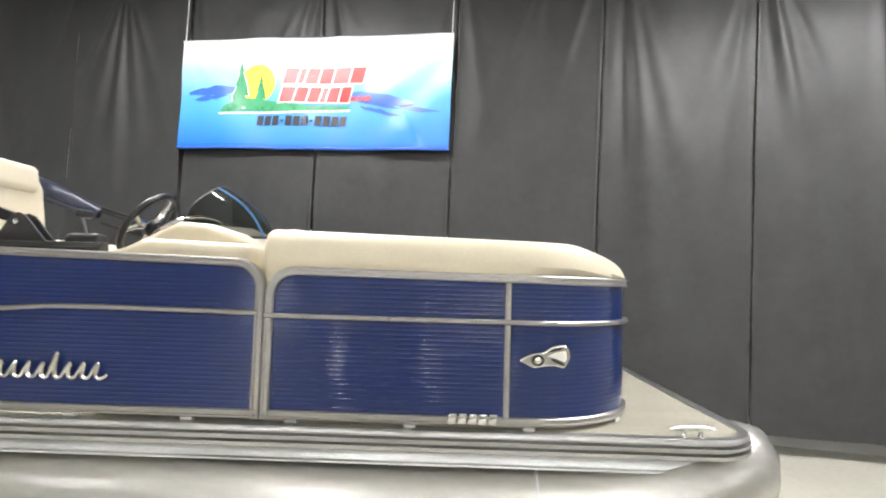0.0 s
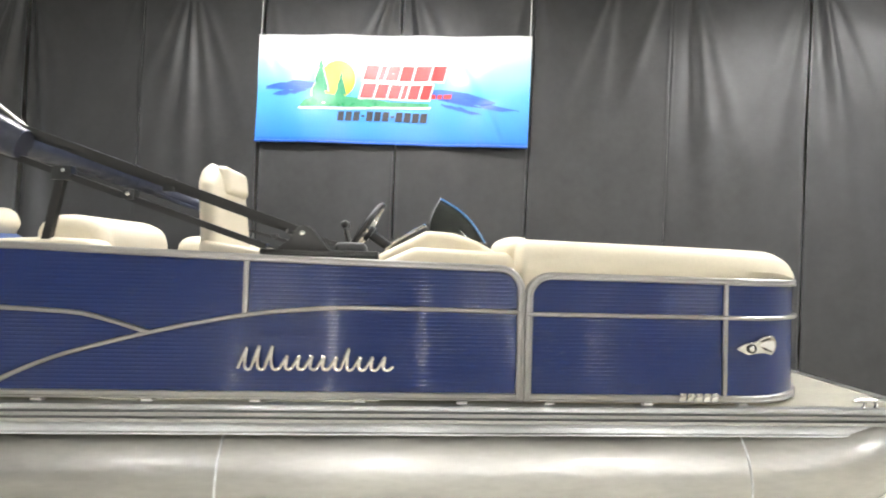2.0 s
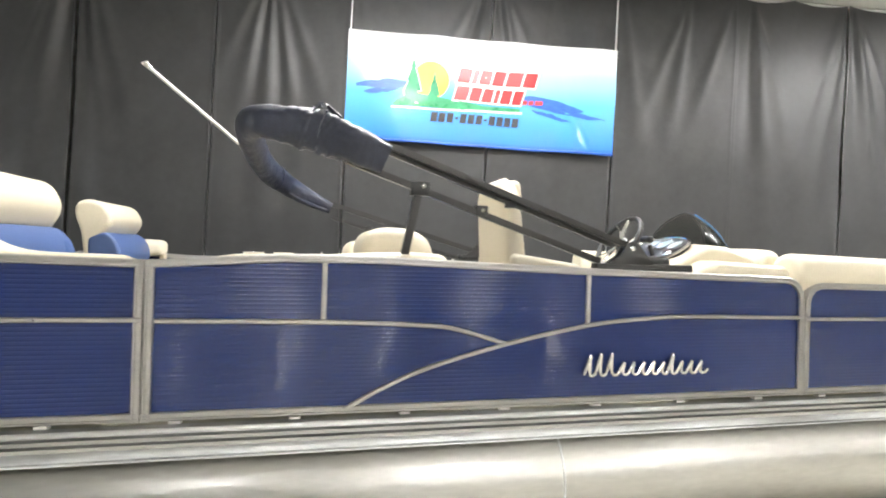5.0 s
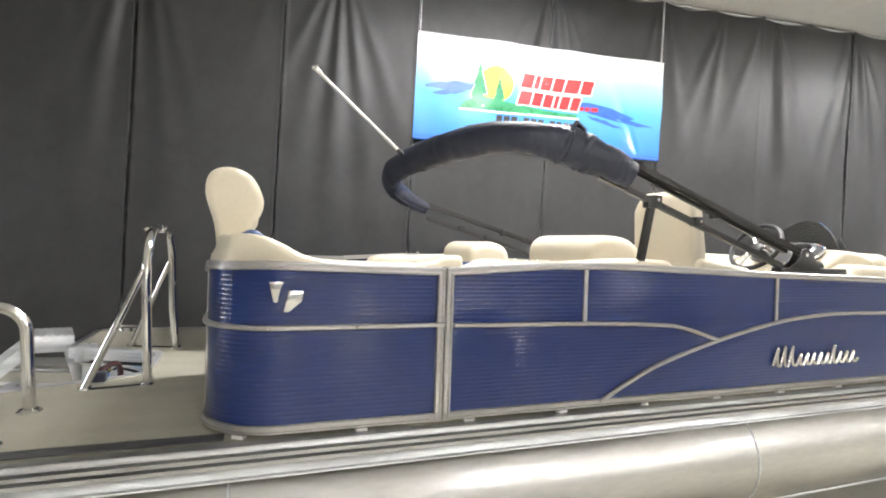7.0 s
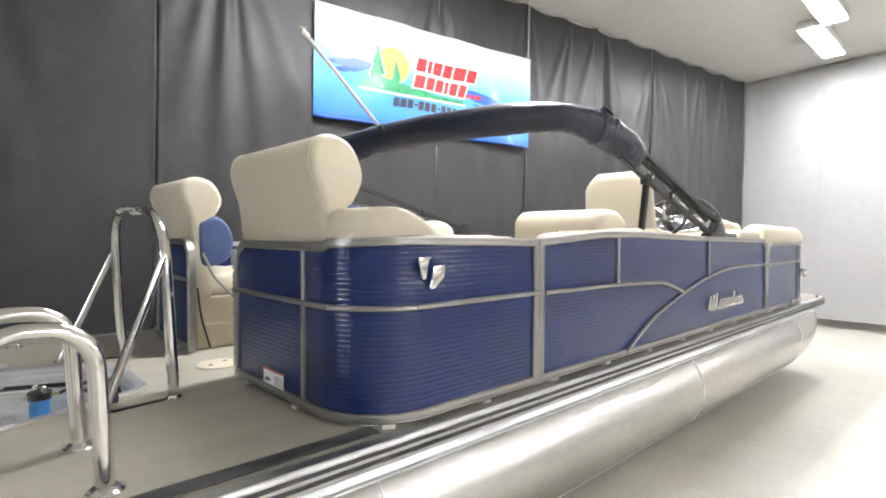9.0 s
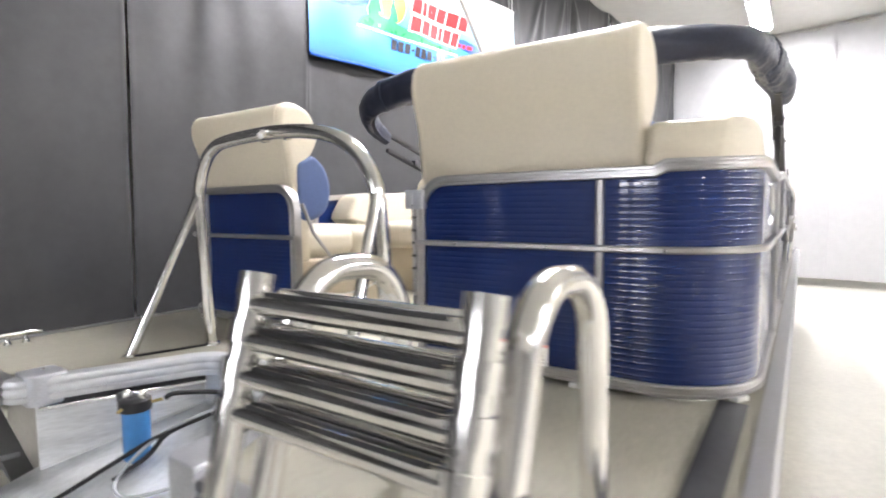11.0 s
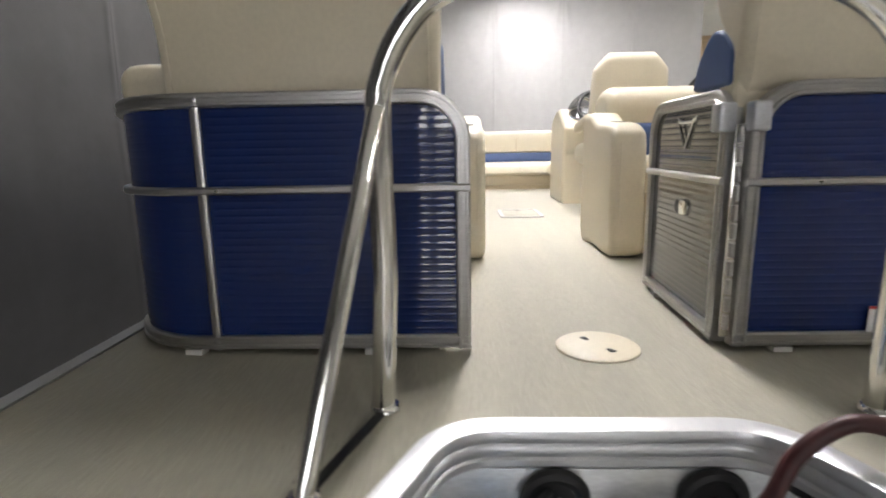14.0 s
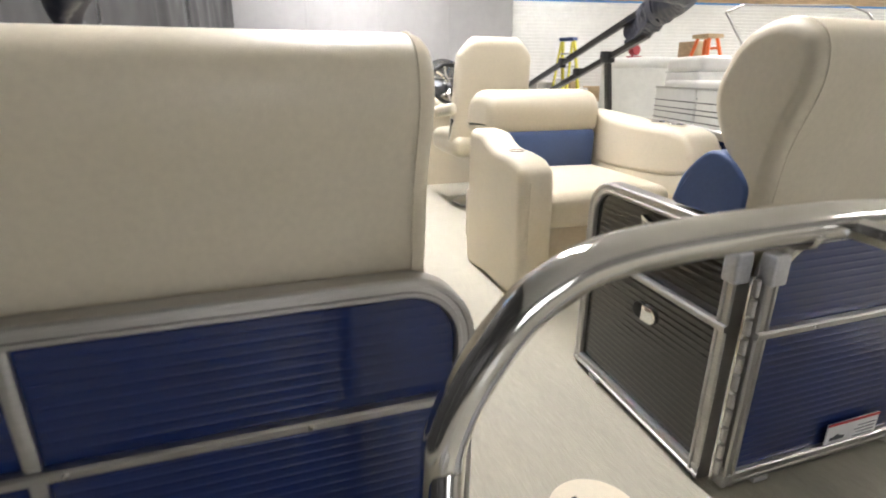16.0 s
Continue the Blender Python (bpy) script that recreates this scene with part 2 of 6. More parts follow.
def rounded(pts, r, n=6, closed=False):
    """A polyline with its corners rounded by radius r (a number, or one for each point)."""
    pts = [Vector(p) for p in pts]
    rs = r if isinstance(r, (list, tuple)) else [r] * len(pts)
    out = []
    for i, p in enumerate(pts):
        if not closed and i in (0, len(pts) - 1) or rs[i] <= 0:
            out.append(p)
            continue
        a, b = pts[i - 1] - p, pts[(i + 1) % len(pts)] - p
        ua, ub = a.normalized(), b.normalized()
        half = ua.angle(ub) / 2
        if half > 1.55:
            out.append(p)
            continue
        d = min(rs[i] / math.tan(half), a.length * 0.499, b.length * 0.499)
        rr = d * math.tan(half)
        c = p + (ua + ub).normalized() * (rr / math.sin(half))
        s, e = p + ua * d - c, p + ub * d - c
        ang = s.angle(e)
        for k in range(n + 1):
            t = k / n
            out.append(c + (s * math.sin((1 - t) * ang) + e * math.sin(t * ang)) / math.sin(ang))
    return out


def flow(pts, n=8):
    """A smooth curve through points."""
    pts = [Vector(p) for p in pts]
    q = [2 * pts[0] - pts[1]] + pts + [2 * pts[-1] - pts[-2]]
    out = []
    for i in range(1, len(q) - 2):
        for k in range(n):
            t = k / n
            out.append(0.5 * ((2 * q[i]) + (q[i + 1] - q[i - 1]) * t + (2 * q[i - 1] - 5 * q[i] + 4 * q[i + 1] - q[i + 2]) * t * t + (3 * q[i] - q[i - 1] - 3 * q[i + 1] + q[i + 2]) * t ** 3))
    return out + [pts[-1]]


def tube(pts, r, seg=12, closed=False):
    """A round bar along a polyline; r a number or one for each point."""
    pts = [Vector(p) for p in pts]
    n = len(pts)
    rs = r if isinstance(r, (list, tuple)) else [r] * n
    def tangent(i):
        if closed:
            return (pts[(i + 1) % n] - pts[i - 1]).normalized()
        return (pts[min(i + 1, n - 1)] - pts[max(i - 1, 0)]).normalized()
    t = tangent(0)
    u = t.orthogonal().normalized()
    verts, faces = [], []
    for i in range(n):
        t2 = tangent(i)
        u = (t.rotation_difference(t2) @ u).normalized()
        u = (u - t2 * u.dot(t2)).normalized()
        t = t2
        w = t.cross(u)
        for k in range(seg):
            a = 2 * math.pi * k / seg
            verts.append(pts[i] + (u * math.cos(a) + w * math.sin(a)) * rs[i])
    for i in range(n if closed else n - 1):
        j = (i + 1) % n
        for k in range(seg):
            l = (k + 1) % seg
            faces.append((i * seg + k, i * seg + l, j * seg + l, j * seg + k))
    if not closed:
        faces += [list(range(seg)), list(range((n - 1) * seg, n * seg))]
    return raw(verts, faces)


def sweep(pts, normals, profile, closed=False):
    """A bar of any section along a polyline: profile points are (outwards, sideways)."""
    pts = [Vector(p) for p in pts]
    n, m = len(pts), len(profile)
    verts, faces = [], []
    for i in range(n):
        a = pts[i - 1] if closed or i else pts[0]
        b = pts[(i + 1) % n] if closed or i < n - 1 else pts[-1]
        t1, t2 = (pts[i] - a), (b - pts[i])
        t1 = t1.normalized() if t1.length > 1e-9 else t2.normalized()
        t2 = t2.normalized() if t2.length > 1e-9 else t1
        t = (t1 + t2).normalized()
        o = Vector(normals[i] if isinstance(normals, list) else normals)
        o = (o - t * o.dot(t)).normalized()
        s = t.cross(o)
        k = 1 / max(0.4, t.dot(t1))
        for p in profile:
            verts.append(pts[i] + o * p[0] + s * p[1] * k)
    for i in range(n if closed else n - 1):
        j = (i + 1) % n
        for q in range(m):
            l = (q + 1) % m
            faces.append((i * m + q, i * m + l, j * m + l, j * m + q))
    if not closed:
        faces += [list(range(m)), list(range((n - 1) * m, n * m))]
    return raw(verts, faces)


def lathe(profile, centre, axis="z", seg=24):
    """A turned shape: profile of (radius, height)."""
    c = Vector(centre)
    verts, faces = [], []
    for r, h in profile:
        for k in range(seg):
            a = 2 * math.pi * k / seg
            p = (r * math.cos(a), r * math.sin(a), h)
            p = {"z": p, "x": (p[2], p[0], p[1]), "y": (p[0], p[2], p[1])}[axis]
            verts.append(c + Vector(p))
    n = len(profile)
    for i in range(n - 1):
        for k in range(seg):
            l = (k + 1) % seg
            faces.append((i * seg + k, i * seg + l, (i + 1) * seg + l, (i + 1) * seg + k))
    faces += [list(range(seg)), list(range((n - 1) * seg, n * seg))]
    return raw(verts, faces)


def pillow(centre, size, r, crown=(0, 0, 0), m=None, n=5, lumps=0.0, seed=0):
    """An upholstered block: rounded all round, its faces swelling by crown along x, y, z."""
    h = Vector(size) / 2
    r = min(r, *(c * 0.98 for c in h))
    def ticks(c):
        e = [c - r + r * math.sin(k / n * math.pi / 2) for k in range(n + 1)]
        inner = [(-1 + 2 * k / 6) * (c - r) for k in range(7)]
        return sorted({round(v, 6) for v in [-v for v in e] + inner + e})
    T = [ticks(c) for c in h]
    bm = bmesh.new()
    for ax in range(3):
        a, b = [i for i in range(3) if i != ax]
        for side in (-1, 1):
            grid = []
            for u in T[a]:
                row = []
                for v in T[b]:
                    p = [0, 0, 0]
                    p[a], p[b], p[ax] = u, v, side * h[ax]
                    p = Vector(p)
                    inner = Vector([max(-(h[i] - r), min(h[i] - r, p[i])) for i in range(3)])
                    d = p - inner
                    if d.length > 1e-9:
                        p = inner + d.normalized() * r
                    q = [p[i] / h[i] for i in range(3)]
                    for i in range(3):
                        j, k = [o for o in range(3) if o != i]
                        p[i] += crown[i] * q[i] * max(0, 1 - q[j] ** 2) * max(0, 1 - q[k] ** 2)
                    if lumps:
                        p += noise.noise_vector(p * 5 + Vector((seed, 0, 0))) * lumps
                    row.append(bm.verts.new(p))
                grid.append(row)
            for i in range(len(T[a]) - 1):
                for j in range(len(T[b]) - 1):
                    bm.faces.new((grid[i][j], grid[i + 1][j], grid[i + 1][j + 1], grid[i][j + 1]))
    bmesh.ops.remove_doubles(bm, verts=bm.verts, dist=1e-5)
    turned(bm, Matrix.Translation(centre) @ (m or Matrix.Identity(4)))
    return bm


def roll_profile(pts, y0, y1, r=0.03, n=4, crown=0.0):
    """An upholstered body with an (x, z) outline from y0 to y1 whose rims are rounded by r."""
    c = Vector((sum(p[0] for p in pts) / len(pts), sum(p[1] for p in pts) / len(pts)))
    P = [Vector(p) for p in pts]
    m = len(P)
    turn = 1 if sum(P[i - 1].x * P[i].y - P[i].x * P[i - 1].y for i in range(m)) > 0 else -1
    def inset(d):
        out = []
        for i in range(m):
            a, b = P[i - 1], P[(i + 1) % m]
            t = (b - a).normalized()
            out.append(P[i] + Vector((-t.y, t.x)) * turn * d)
        return out
    rings = []
    s = 1 if y1 > y0 else -1
    for k in range(n + 1):
        a = math.pi / 2 * (1 - k / n)
        rings.append((y0 + s * r * (1 - math.sin(a)), inset(r * (1 - math.cos(a)))))
    for k in range(n + 1):
        a = k / n * math.pi / 2
        rings.append((y1 - s * r * (1 - math.sin(a)), inset(r * (1 - math.cos(a)))))
    flat = [c + (p - c) * 0.985 for p in rings[0][1]]
    rings = [(y0, flat)] + rings + [(y1, flat)]
    verts = [(p.x, y, p.y) for y, ring in rings for p in ring]
    faces = [list(range(m)), list(range((len(rings) - 1) * m, len(rings) * m))]
    for i in range(len(rings) - 1):
        for k in range(m):
            l = (k + 1) % m
            faces.append((i * m + k, i * m + l, (i + 1) * m + l, (i + 1) * m + k))
    return raw(verts, faces)


# ---- the room ----
WALL_DIR = Vector((math.cos(radians(-9.03)), math.sin(radians(-9.03)), 0))
WALL_OUT = Vector((-WALL_DIR.y, WALL_DIR.x, 0))
WALL_K = 5.21


def on_curtain(x, z, out=0.0):
    """The place on the curtain line at this x; out: metres towards the boat."""
    y = (WALL_K - WALL_OUT.x * x) / WALL_OUT.y
    return Vector((x, y, z)) - WALL_OUT * out


def build_room():
    t = 0.15
    solid("floor", box((-14, -20, FLOOR - t), (16, 10, FLOOR), 0), "floor", (0, 0, FLOOR - t), "pale sealed concrete showroom floor, softly shiny", "floor", kind="structure", boat=False)
    solid("ceiling", box((-14, -20, CEIL), (16, 10, CEIL + t), 0), "ceiling", (0, 0, CEIL), "off-white painted showroom ceiling", "ceiling", kind="structure", boat=False)
    n = on_curtain(0, 0, -0.35)
    a, b = n - WALL_DIR * 13.2, n + WALL_DIR * 18
    o = WALL_OUT * t
    bm = raw([(*p.xy, z) for z in (FLOOR, CEIL) for p in (a, b, b + o, a + o)], [(0, 1, 2, 3), (4, 5, 6, 7), (0, 1, 5, 4), (1, 2, 6, 5), (2, 3, 7, 6), (3, 0, 4, 7)])
    solid("wall_north", bm, "wall", (0, 6, FLOOR), "plain painted wall behind the black curtain", "wall", kind="structure", boat=False)
    # west wall with a row of tall daylit panes
    w0, w1 = -12.6 - t, -12.6
    west = thing("wall_west", (w1, 0, FLOOR), "plain painted showroom wall round a row of windows", "wall", kind="structure", boat=False)
    ya, yb, za, zb = 1.55, 4.75, 1.30, 2.75
    for name, y0, y1, z0, z1 in (("wall_below", -20, 10, FLOOR, za), ("wall_above", -20, 10, zb, CEIL), ("wall_side", -20, ya, za, zb), ("wall_side", yb, 10, za, zb)):
        part(name, box((w0, y0, z0), (w1, y1, z1), 0), "back_wall", west)
    win = thing("window_1", (w1, ya, za), "row of tall daylit window panes in white frames", "window", kind="structure", boat=False)
    for y0, y1 in ((1.55, 1.98), (2.16, 2.60), (2.70, 3.05), (3.61, 3.96), (4.24, 4.40)):
        part("mullion", box((w0 + 0.02, y0, za), (w1 + 0.02, y1, zb), 0.006), "siding", win)
    for z in (za, zb):
        part("window_frame", box((w0 + 0.02, ya, z - 0.04), (w1 + 0.03, yb, z + 0.04), 0.006), "siding", win)
    solid("backdrop", box((w0 - 0.4, ya - 0.6, za - 0.6), (w0 - 0.35, yb + 0.6, zb + 0.6), 0), "daylight", (w0 - 0.4, ya, za), "bright overcast daylight outside the window", "backdrop", kind="structure", boat=False)
    solid("wall_south", box((-12.6, -20, FLOOR), (13, -20 + t, CEIL), 0), "back_wall", (0, -20, FLOOR), "plain painted showroom wall", "wall", kind="structure", boat=False)
    # far wall, square to the curtain: ribbed white steel below, plywood band above with a blue line
    rows = []
    z = FLOOR
    while z < 3.75:
        rows += [(0, z), (0, z + 0.075), (0.02, z + 0.085), (0.02, z + 0.1)]
        z += 0.1
    def square(x, y):
        return Vector((10.2 + x + 0.159 * (y + 4), y - 0.159 * x))
    verts = []
    for y in (-19.8, 3.9):
        verts += [(*square(p[0], y), p[1]) for p in rows]
    k = len(rows)
    faces = [(i, i + 1, k + i + 1, k + i) for i in range(k - 1)]
    def slab(x0, x1, z0, z1):
        c = [square(x0, -19.8), square(x1, -19.8), square(x1, 3.9), square(x0, 3.9)]
        return raw([(*p, z) for z in (z0, z1) for p in c], [(0, 1, 2, 3), (4, 5, 6, 7), (0, 1, 5, 4), (1, 2, 6, 5), (2, 3, 7, 6), (3, 0, 4, 7)])
    wall = thing("wall_east", (10.2, -4, FLOOR), "white ribbed steel wall below a plywood band", "wall", kind="structure", boat=False)
    part("siding", raw(verts, faces), "siding", wall)
    part("backing", slab(0.03, 0.2, FLOOR, CEIL), "wall", wall)
    part("plywood_band", slab(-0.01, 0.028, 3.86, CEIL), "plywood", wall, "brown plywood band")
    part("blue_line", slab(-0.02, 0.028, 3.8, 3.86), "filter_blue", wall, "thin light blue edge strip")


def curtain_strip(x0, x1, at, seed, z0, z1, mat, group, label, rays, face, part_name="curtain"):
    """One hanging strip of sheet vinyl; rays: folds that run down from the eyelets, each (start across, degrees of lean, depth, reach)."""
    nx, nz = 130, 64
    width = abs(x1 - x0)
    verts, faces = [], []
    rnd = random.Random(seed)
    fine = [(rnd.choice((0.03, 0.5, 0.97)), rnd.uniform(-16, 16), rnd.uniform(-0.006, 0.006), rnd.uniform(0.3, 0.8)) for _ in range(5)]
    fold = [(c * width, math.tan(radians(g)), d, l) for c, g, d, l in list(rays) + fine]
    for j in range(nz + 1):
        v = j / nz
        z = z0 + (z1 - z0) * v
        r = z1 - z
        for i in range(nx + 1):
            u = i / nx
            m = u * width
            d = 0.016 * math.sin(2 * math.pi * (u * 0.8 + seed * 0.37)) * (0.6 + 0.4 * v)
            for c, g, a, l in fold:
                e = min(1.0, r / 0.35) ** 1.5 * math.exp(-(r / l) ** 2)
                if e > 0.01:
                    q = (m - c - g * r) / (0.022 + 0.050 * r)
                    d += a * e * math.exp(-q * q)
            d += 0.020 * noise.noise(Vector((m * 1.5 + seed, z * 0.9, 0))) + 0.0035 * noise.noise(Vector((m * 6 + seed, z * 3, 3)))
            d += 0.0022 * math.exp(-((z - 2.15 - 0.1 * (seed % 3)) / 0.012) ** 2) + 0.0022 * math.exp(-((z - 3.25 + 0.07 * (seed % 4)) / 0.012) ** 2)
            d += 0.012 * u * u + 0.0035 * math.exp(-((m - 0.02) / 0.014) ** 2) + 0.0035 * math.exp(-((m - width + 0.02) / 0.014) ** 2)
            verts.append(at(x0 + (x1 - x0) * u, z + 0.01 * noise.noise(Vector((u * 2 + seed, 0, 1))) * (j == 0) - 0.05 * abs(math.sin(math.pi * u * 2)) * (j == nz), d))
    for j in range(nz):
        for i in range(nx):
            q = j * (nx + 1) + i
            faces.append((q, q + 1, q + nx + 2, q + nx + 1))
    # hem, folded back for thickness
    k = len(verts)
    for i in range(nx + 1):
        verts.append(Vector(verts[i]) + face * 0.012)
    for i in range(nx + 1):
        verts.append(Vector(verts[nx + 1 + i]) + face * 0.012)
    for i in range(nx):
        faces.append((i, i + 1, k + i + 1, k + i))
        faces.append((k + i, k + i + 1, k + nx + 2 + i, k + nx + 1 + i))
    base = at((x0 + x1) / 2, z0, 0)
    return solid(part_name, raw(verts, faces), mat, base, label, "curtain", group=group, boat=False, smooth=60)


# folds of the black strips that show them: (start across the strip, lean, depth, reach)
FOLDS = {
    4: [(0.97, -9, 0.040, 2.6), (0.97, -19, 0.032, 1.8), (0.97, -4, -0.030, 3.4), (0.5, 4, 0.014, 1.3)],
    5: [(0.03, 7, 0.036, 2.9), (0.03, 16, 0.028, 1.6), (0.97, -12, 0.012, 1.3), (0.03, 2, -0.026, 3.6)],
    6: [(0.40, 0, 0.040, 3.0), (0.40, 9, 0.034, 1.8), (0.40, -10, 0.032, 1.7), (0.40, 21, 0.026, 1.3), (0.40, -22, 0.026, 1.3), (0.40, 5, -0.024, 2.1), (0.40, -5, -0.024, 2.0)],
    7: [(0.97, -14, 0.031, 1.7), (0.97, -26, 0.024, 1.3), (0.97, -6, -0.021, 1.6), (0.03, 8, 0.011, 2.1)],
    8: [(0.03, 13, 0.032, 2.1), (0.03, 24, 0.024, 1.4), (0.03, 6, -0.021, 1.6), (0.97, -10, 0.013, 1.8)],
    9: [(0.62, -7, 0.026, 2.0), (0.62, -20, 0.030, 1.4), (0.97, -16, 0.026, 1.4), (0.03, 9, 0.016, 1.7)],
    10: [(0.14, 6, 0.046, 3.0), (0.14, 15, 0.032, 1.7), (0.97, -7, 0.034, 3.0), (0.97, -16, 0.026, 1.6), (0.14, 1, -0.032, 3.4)],
    11: [(0.03, 10, 0.044, 2.5), (0.03, 22, 0.030, 1.4), (0.66, 4, 0.024, 2.1), (0.03, 4, -0.028, 2.3), (0.97, -9, 0.022, 2.3)],
    12: [(0.5, -8, 0.034, 2.1), (0.5, 9, 0.030, 1.8), (0.97, -15, 0.030, 2.1), (0.03, 8, 0.028, 2.9)],
}


def build_curtains():
    seams = [-12.70, -11.31, -9.92, -8.53, -7.14, -5.75, -4.36, -2.97, -1.46, -0.07, 1.31, 2.63, 4.05, 5.50]
    for i in range(len(seams) - 1):
        curtain_strip(seams[i] + 0.006, seams[i + 1] - 0.006, on_curtain, i + 3, FLOOR + 0.17, CEIL - 0.02, "curtain", "black curtain strips", "black vinyl curtain strip hanging in soft folds", FOLDS.get(i, [(0.03, 8, 0.03, 1.8), (0.97, -10, 0.03, 1.6)]), WALL_OUT)
    def on_white(y, z, out=0.0):
        return Vector((5.60 + 0.159 * (y - 4.38) - out, y, z))
    ys = [4.38, 3.1, 1.75, 0.45, -0.80]
    for i in range(len(ys) - 1):
        curtain_strip(ys[i] + 0.02, ys[i + 1], on_white, i + 40, FLOOR + 0.14, CEIL - 0.05, "white_curtain", "white curtain strips", "white vinyl curtain strip hanging nearly flat", [(0.03, 6, 0.012, 1.4), (0.97, -8, 0.012, 1.2)], Vector((1, 0, 0)))
    # rails that the strips hang from
    a, b = on_curtain(-12.8, CEIL - 0.03, -0.03), on_curtain(5.6, CEIL - 0.03, -0.03)
    solid("curtain_rail", tube([a, b], 0.02, 8), "rail", a, "thin metal curtain rail under the ceiling", "curtain rail", boat=False)
    solid("curtain_rail", tube([(5.63, 4.38, CEIL - 0.04), (4.80, -0.85, CEIL - 0.04)], 0.02, 8), "rail", (5.55, 0, CEIL - 0.04), "thin metal curtain rail under the ceiling", "curtain rail", boat=False)


def build_banner():
    """Printed company banner: logo parts as plain shapes."""
    w, h = 2.93, 1.135
    c = on_curtain(-1.535, 3.204, 0.085)
    turn = Matrix.Translation(c) @ Matrix.Rotation(radians(-9.03), 4, "Z")
    root = new("banner")
    root.matrix_basis = turn
    BASE[root] = Vector((0, 0, 0))
    tagged(root, "glossy printed vinyl banner, white fading to blue, with a lake logo", "banner")
    rnd = random.Random(12)
    pulls = [(-1.45, 0.55, rnd.uniform(-1.25, -0.25), rnd.uniform(0.4, 1.3), rnd.uniform(0.003, 0.007)) for _ in range(6)] + [(1.2, -0.55, rnd.uniform(1.9, 2.9), rnd.uniform(0.4, 1.2), rnd.uniform(0.003, 0.007)) for _ in range(6)] + [(-0.1, 0.55, rnd.uniform(-2.4, -0.7), rnd.uniform(0.5, 1.0), rnd.uniform(0.002, 0.006)) for _ in range(5)]
    def crease(u, v):
        d = 0.0
        for x, z, g, l, a in pulls:
            r = (u - x) * math.cos(g) + (v - z) * math.sin(g)
            p = -(u - x) * math.sin(g) + (v - z) * math.cos(g)
            if r > 0:
                d += a * min(1, r / 0.15) * math.exp(-(r / l) ** 2 - (p / (0.02 + 0.06 * r)) ** 2)
        return d
    def sheet(u, v):
        return Vector((u, 0.02 * math.sin(u * 3.1 + 0.6) * (0.4 + 0.5 * (0.5 - v / h)) + 0.012 * math.sin(u * 7 + v * 4) + 0.004 * math.sin(u * 13 - v * 11 + 1.2 * math.sin(u * 3)) + crease(u, v), v))
    nx, nz = 150, 60
    verts, faces = [], []
    for s in (0, 0.004):
        for j in range(nz + 1):
            for i in range(nx + 1):
                verts.append(sheet(w * (i / nx - 0.5), h * (j / nz - 0.5)) + Vector((0, s, 0)))
    m = (nx + 1) * (nz + 1)
    for s in (0, m):
        for j in range(nz):
            for i in range(nx):
                q = s + j * (nx + 1) + i
                faces.append((q, q + 1, q + nx + 2, q + nx + 1))
    part("sheet", raw(verts, faces), "banner", root)
    part("bottom_bar", tube([sheet(w * (k / 20 - 0.5), -h / 2 - 0.004) for k in range(21)], 0.014, 8), "brush", root, "deep blue hemmed bottom bar")
    part("top_bar", tube([sheet(w * (k / 20 - 0.5), h / 2 + 0.002) for k in range(21)], 0.012, 8), "white", root, "white hemmed top bar")
    def flat(name, pts, mat, lift=0.004, label=""):
        """A printed patch that lies on the sheet."""
        bm = bmesh.new()
        f = bm.faces.new([bm.verts.new((p[0], 0, p[1])) for p in pts])
        bmesh.ops.triangulate(bm, faces=[f])
        bmesh.ops.subdivide_edges(bm, edges=[e for e in bm.edges if e.calc_length() > 0.2], cuts=3, use_grid_fill=False)
        for v in bm.verts:
            v.co = sheet(v.co.x, v.co.z) - Vector((0, lift, 0))
        bmesh.ops.triangulate(bm, faces=bm.faces[:])
        for fc in bm.faces:
            fc.normal_update()
        part(name, bm, mat, root, label)
    def bar(x, z, bw, bh, slant=0.0):
        return [(x - bw / 2 - slant * bh / 2, z - bh / 2), (x + bw / 2 - slant * bh / 2, z - bh / 2), (x + bw / 2 + slant * bh / 2, z + bh / 2), (x - bw / 2 + slant * bh / 2, z + bh / 2)]
    # brush strokes of water, left and right
    rnd = random.Random(5)
    for x0, x1, z0, th in ((-1.36, -0.75, 0.00, 0.10), (-1.28, -0.88, -0.07, 0.05), (0.35, 1.12, -0.02, 0.13), (0.62, 1.36, -0.10, 0.06), (0.55, 0.98, -0.15, 0.05)):
        top, bot = [], []
        for k in range(9):
            f = k / 8
            x = x0 + (x1 - x0) * f
            s = math.sin(math.pi * min(1, max(0.05, f))) ** 0.6
            z = z0 + (0.05 * f if x1 < 0 else -0.10 * f)
            top.append((x, z + th * 0.5 * s + rnd.uniform(-0.01, 0.01)))
            bot.append((x, z - th * 0.5 * s + rnd.uniform(-0.01, 0.01)))
        flat("brush_stroke", top + bot[::-1], "brush", 0.004)
    flat("sun_disc", [(-0.57 + 0.20 * math.cos(a), 0.10 + 0.20 * math.sin(a)) for a in [k * math.pi / 14 for k in range(28)]], "sun", 0.006, "yellow sun disc")
    flat("shore", [(-0.98, -0.20), (-0.60, -0.19), (-0.1, -0.20), (0.42, -0.17), (0.42, -0.13), (0.0, -0.13), (-0.45, -0.08), (-0.75, -0.04), (-0.93, -0.13)], "green", 0.008, "green shoreline")
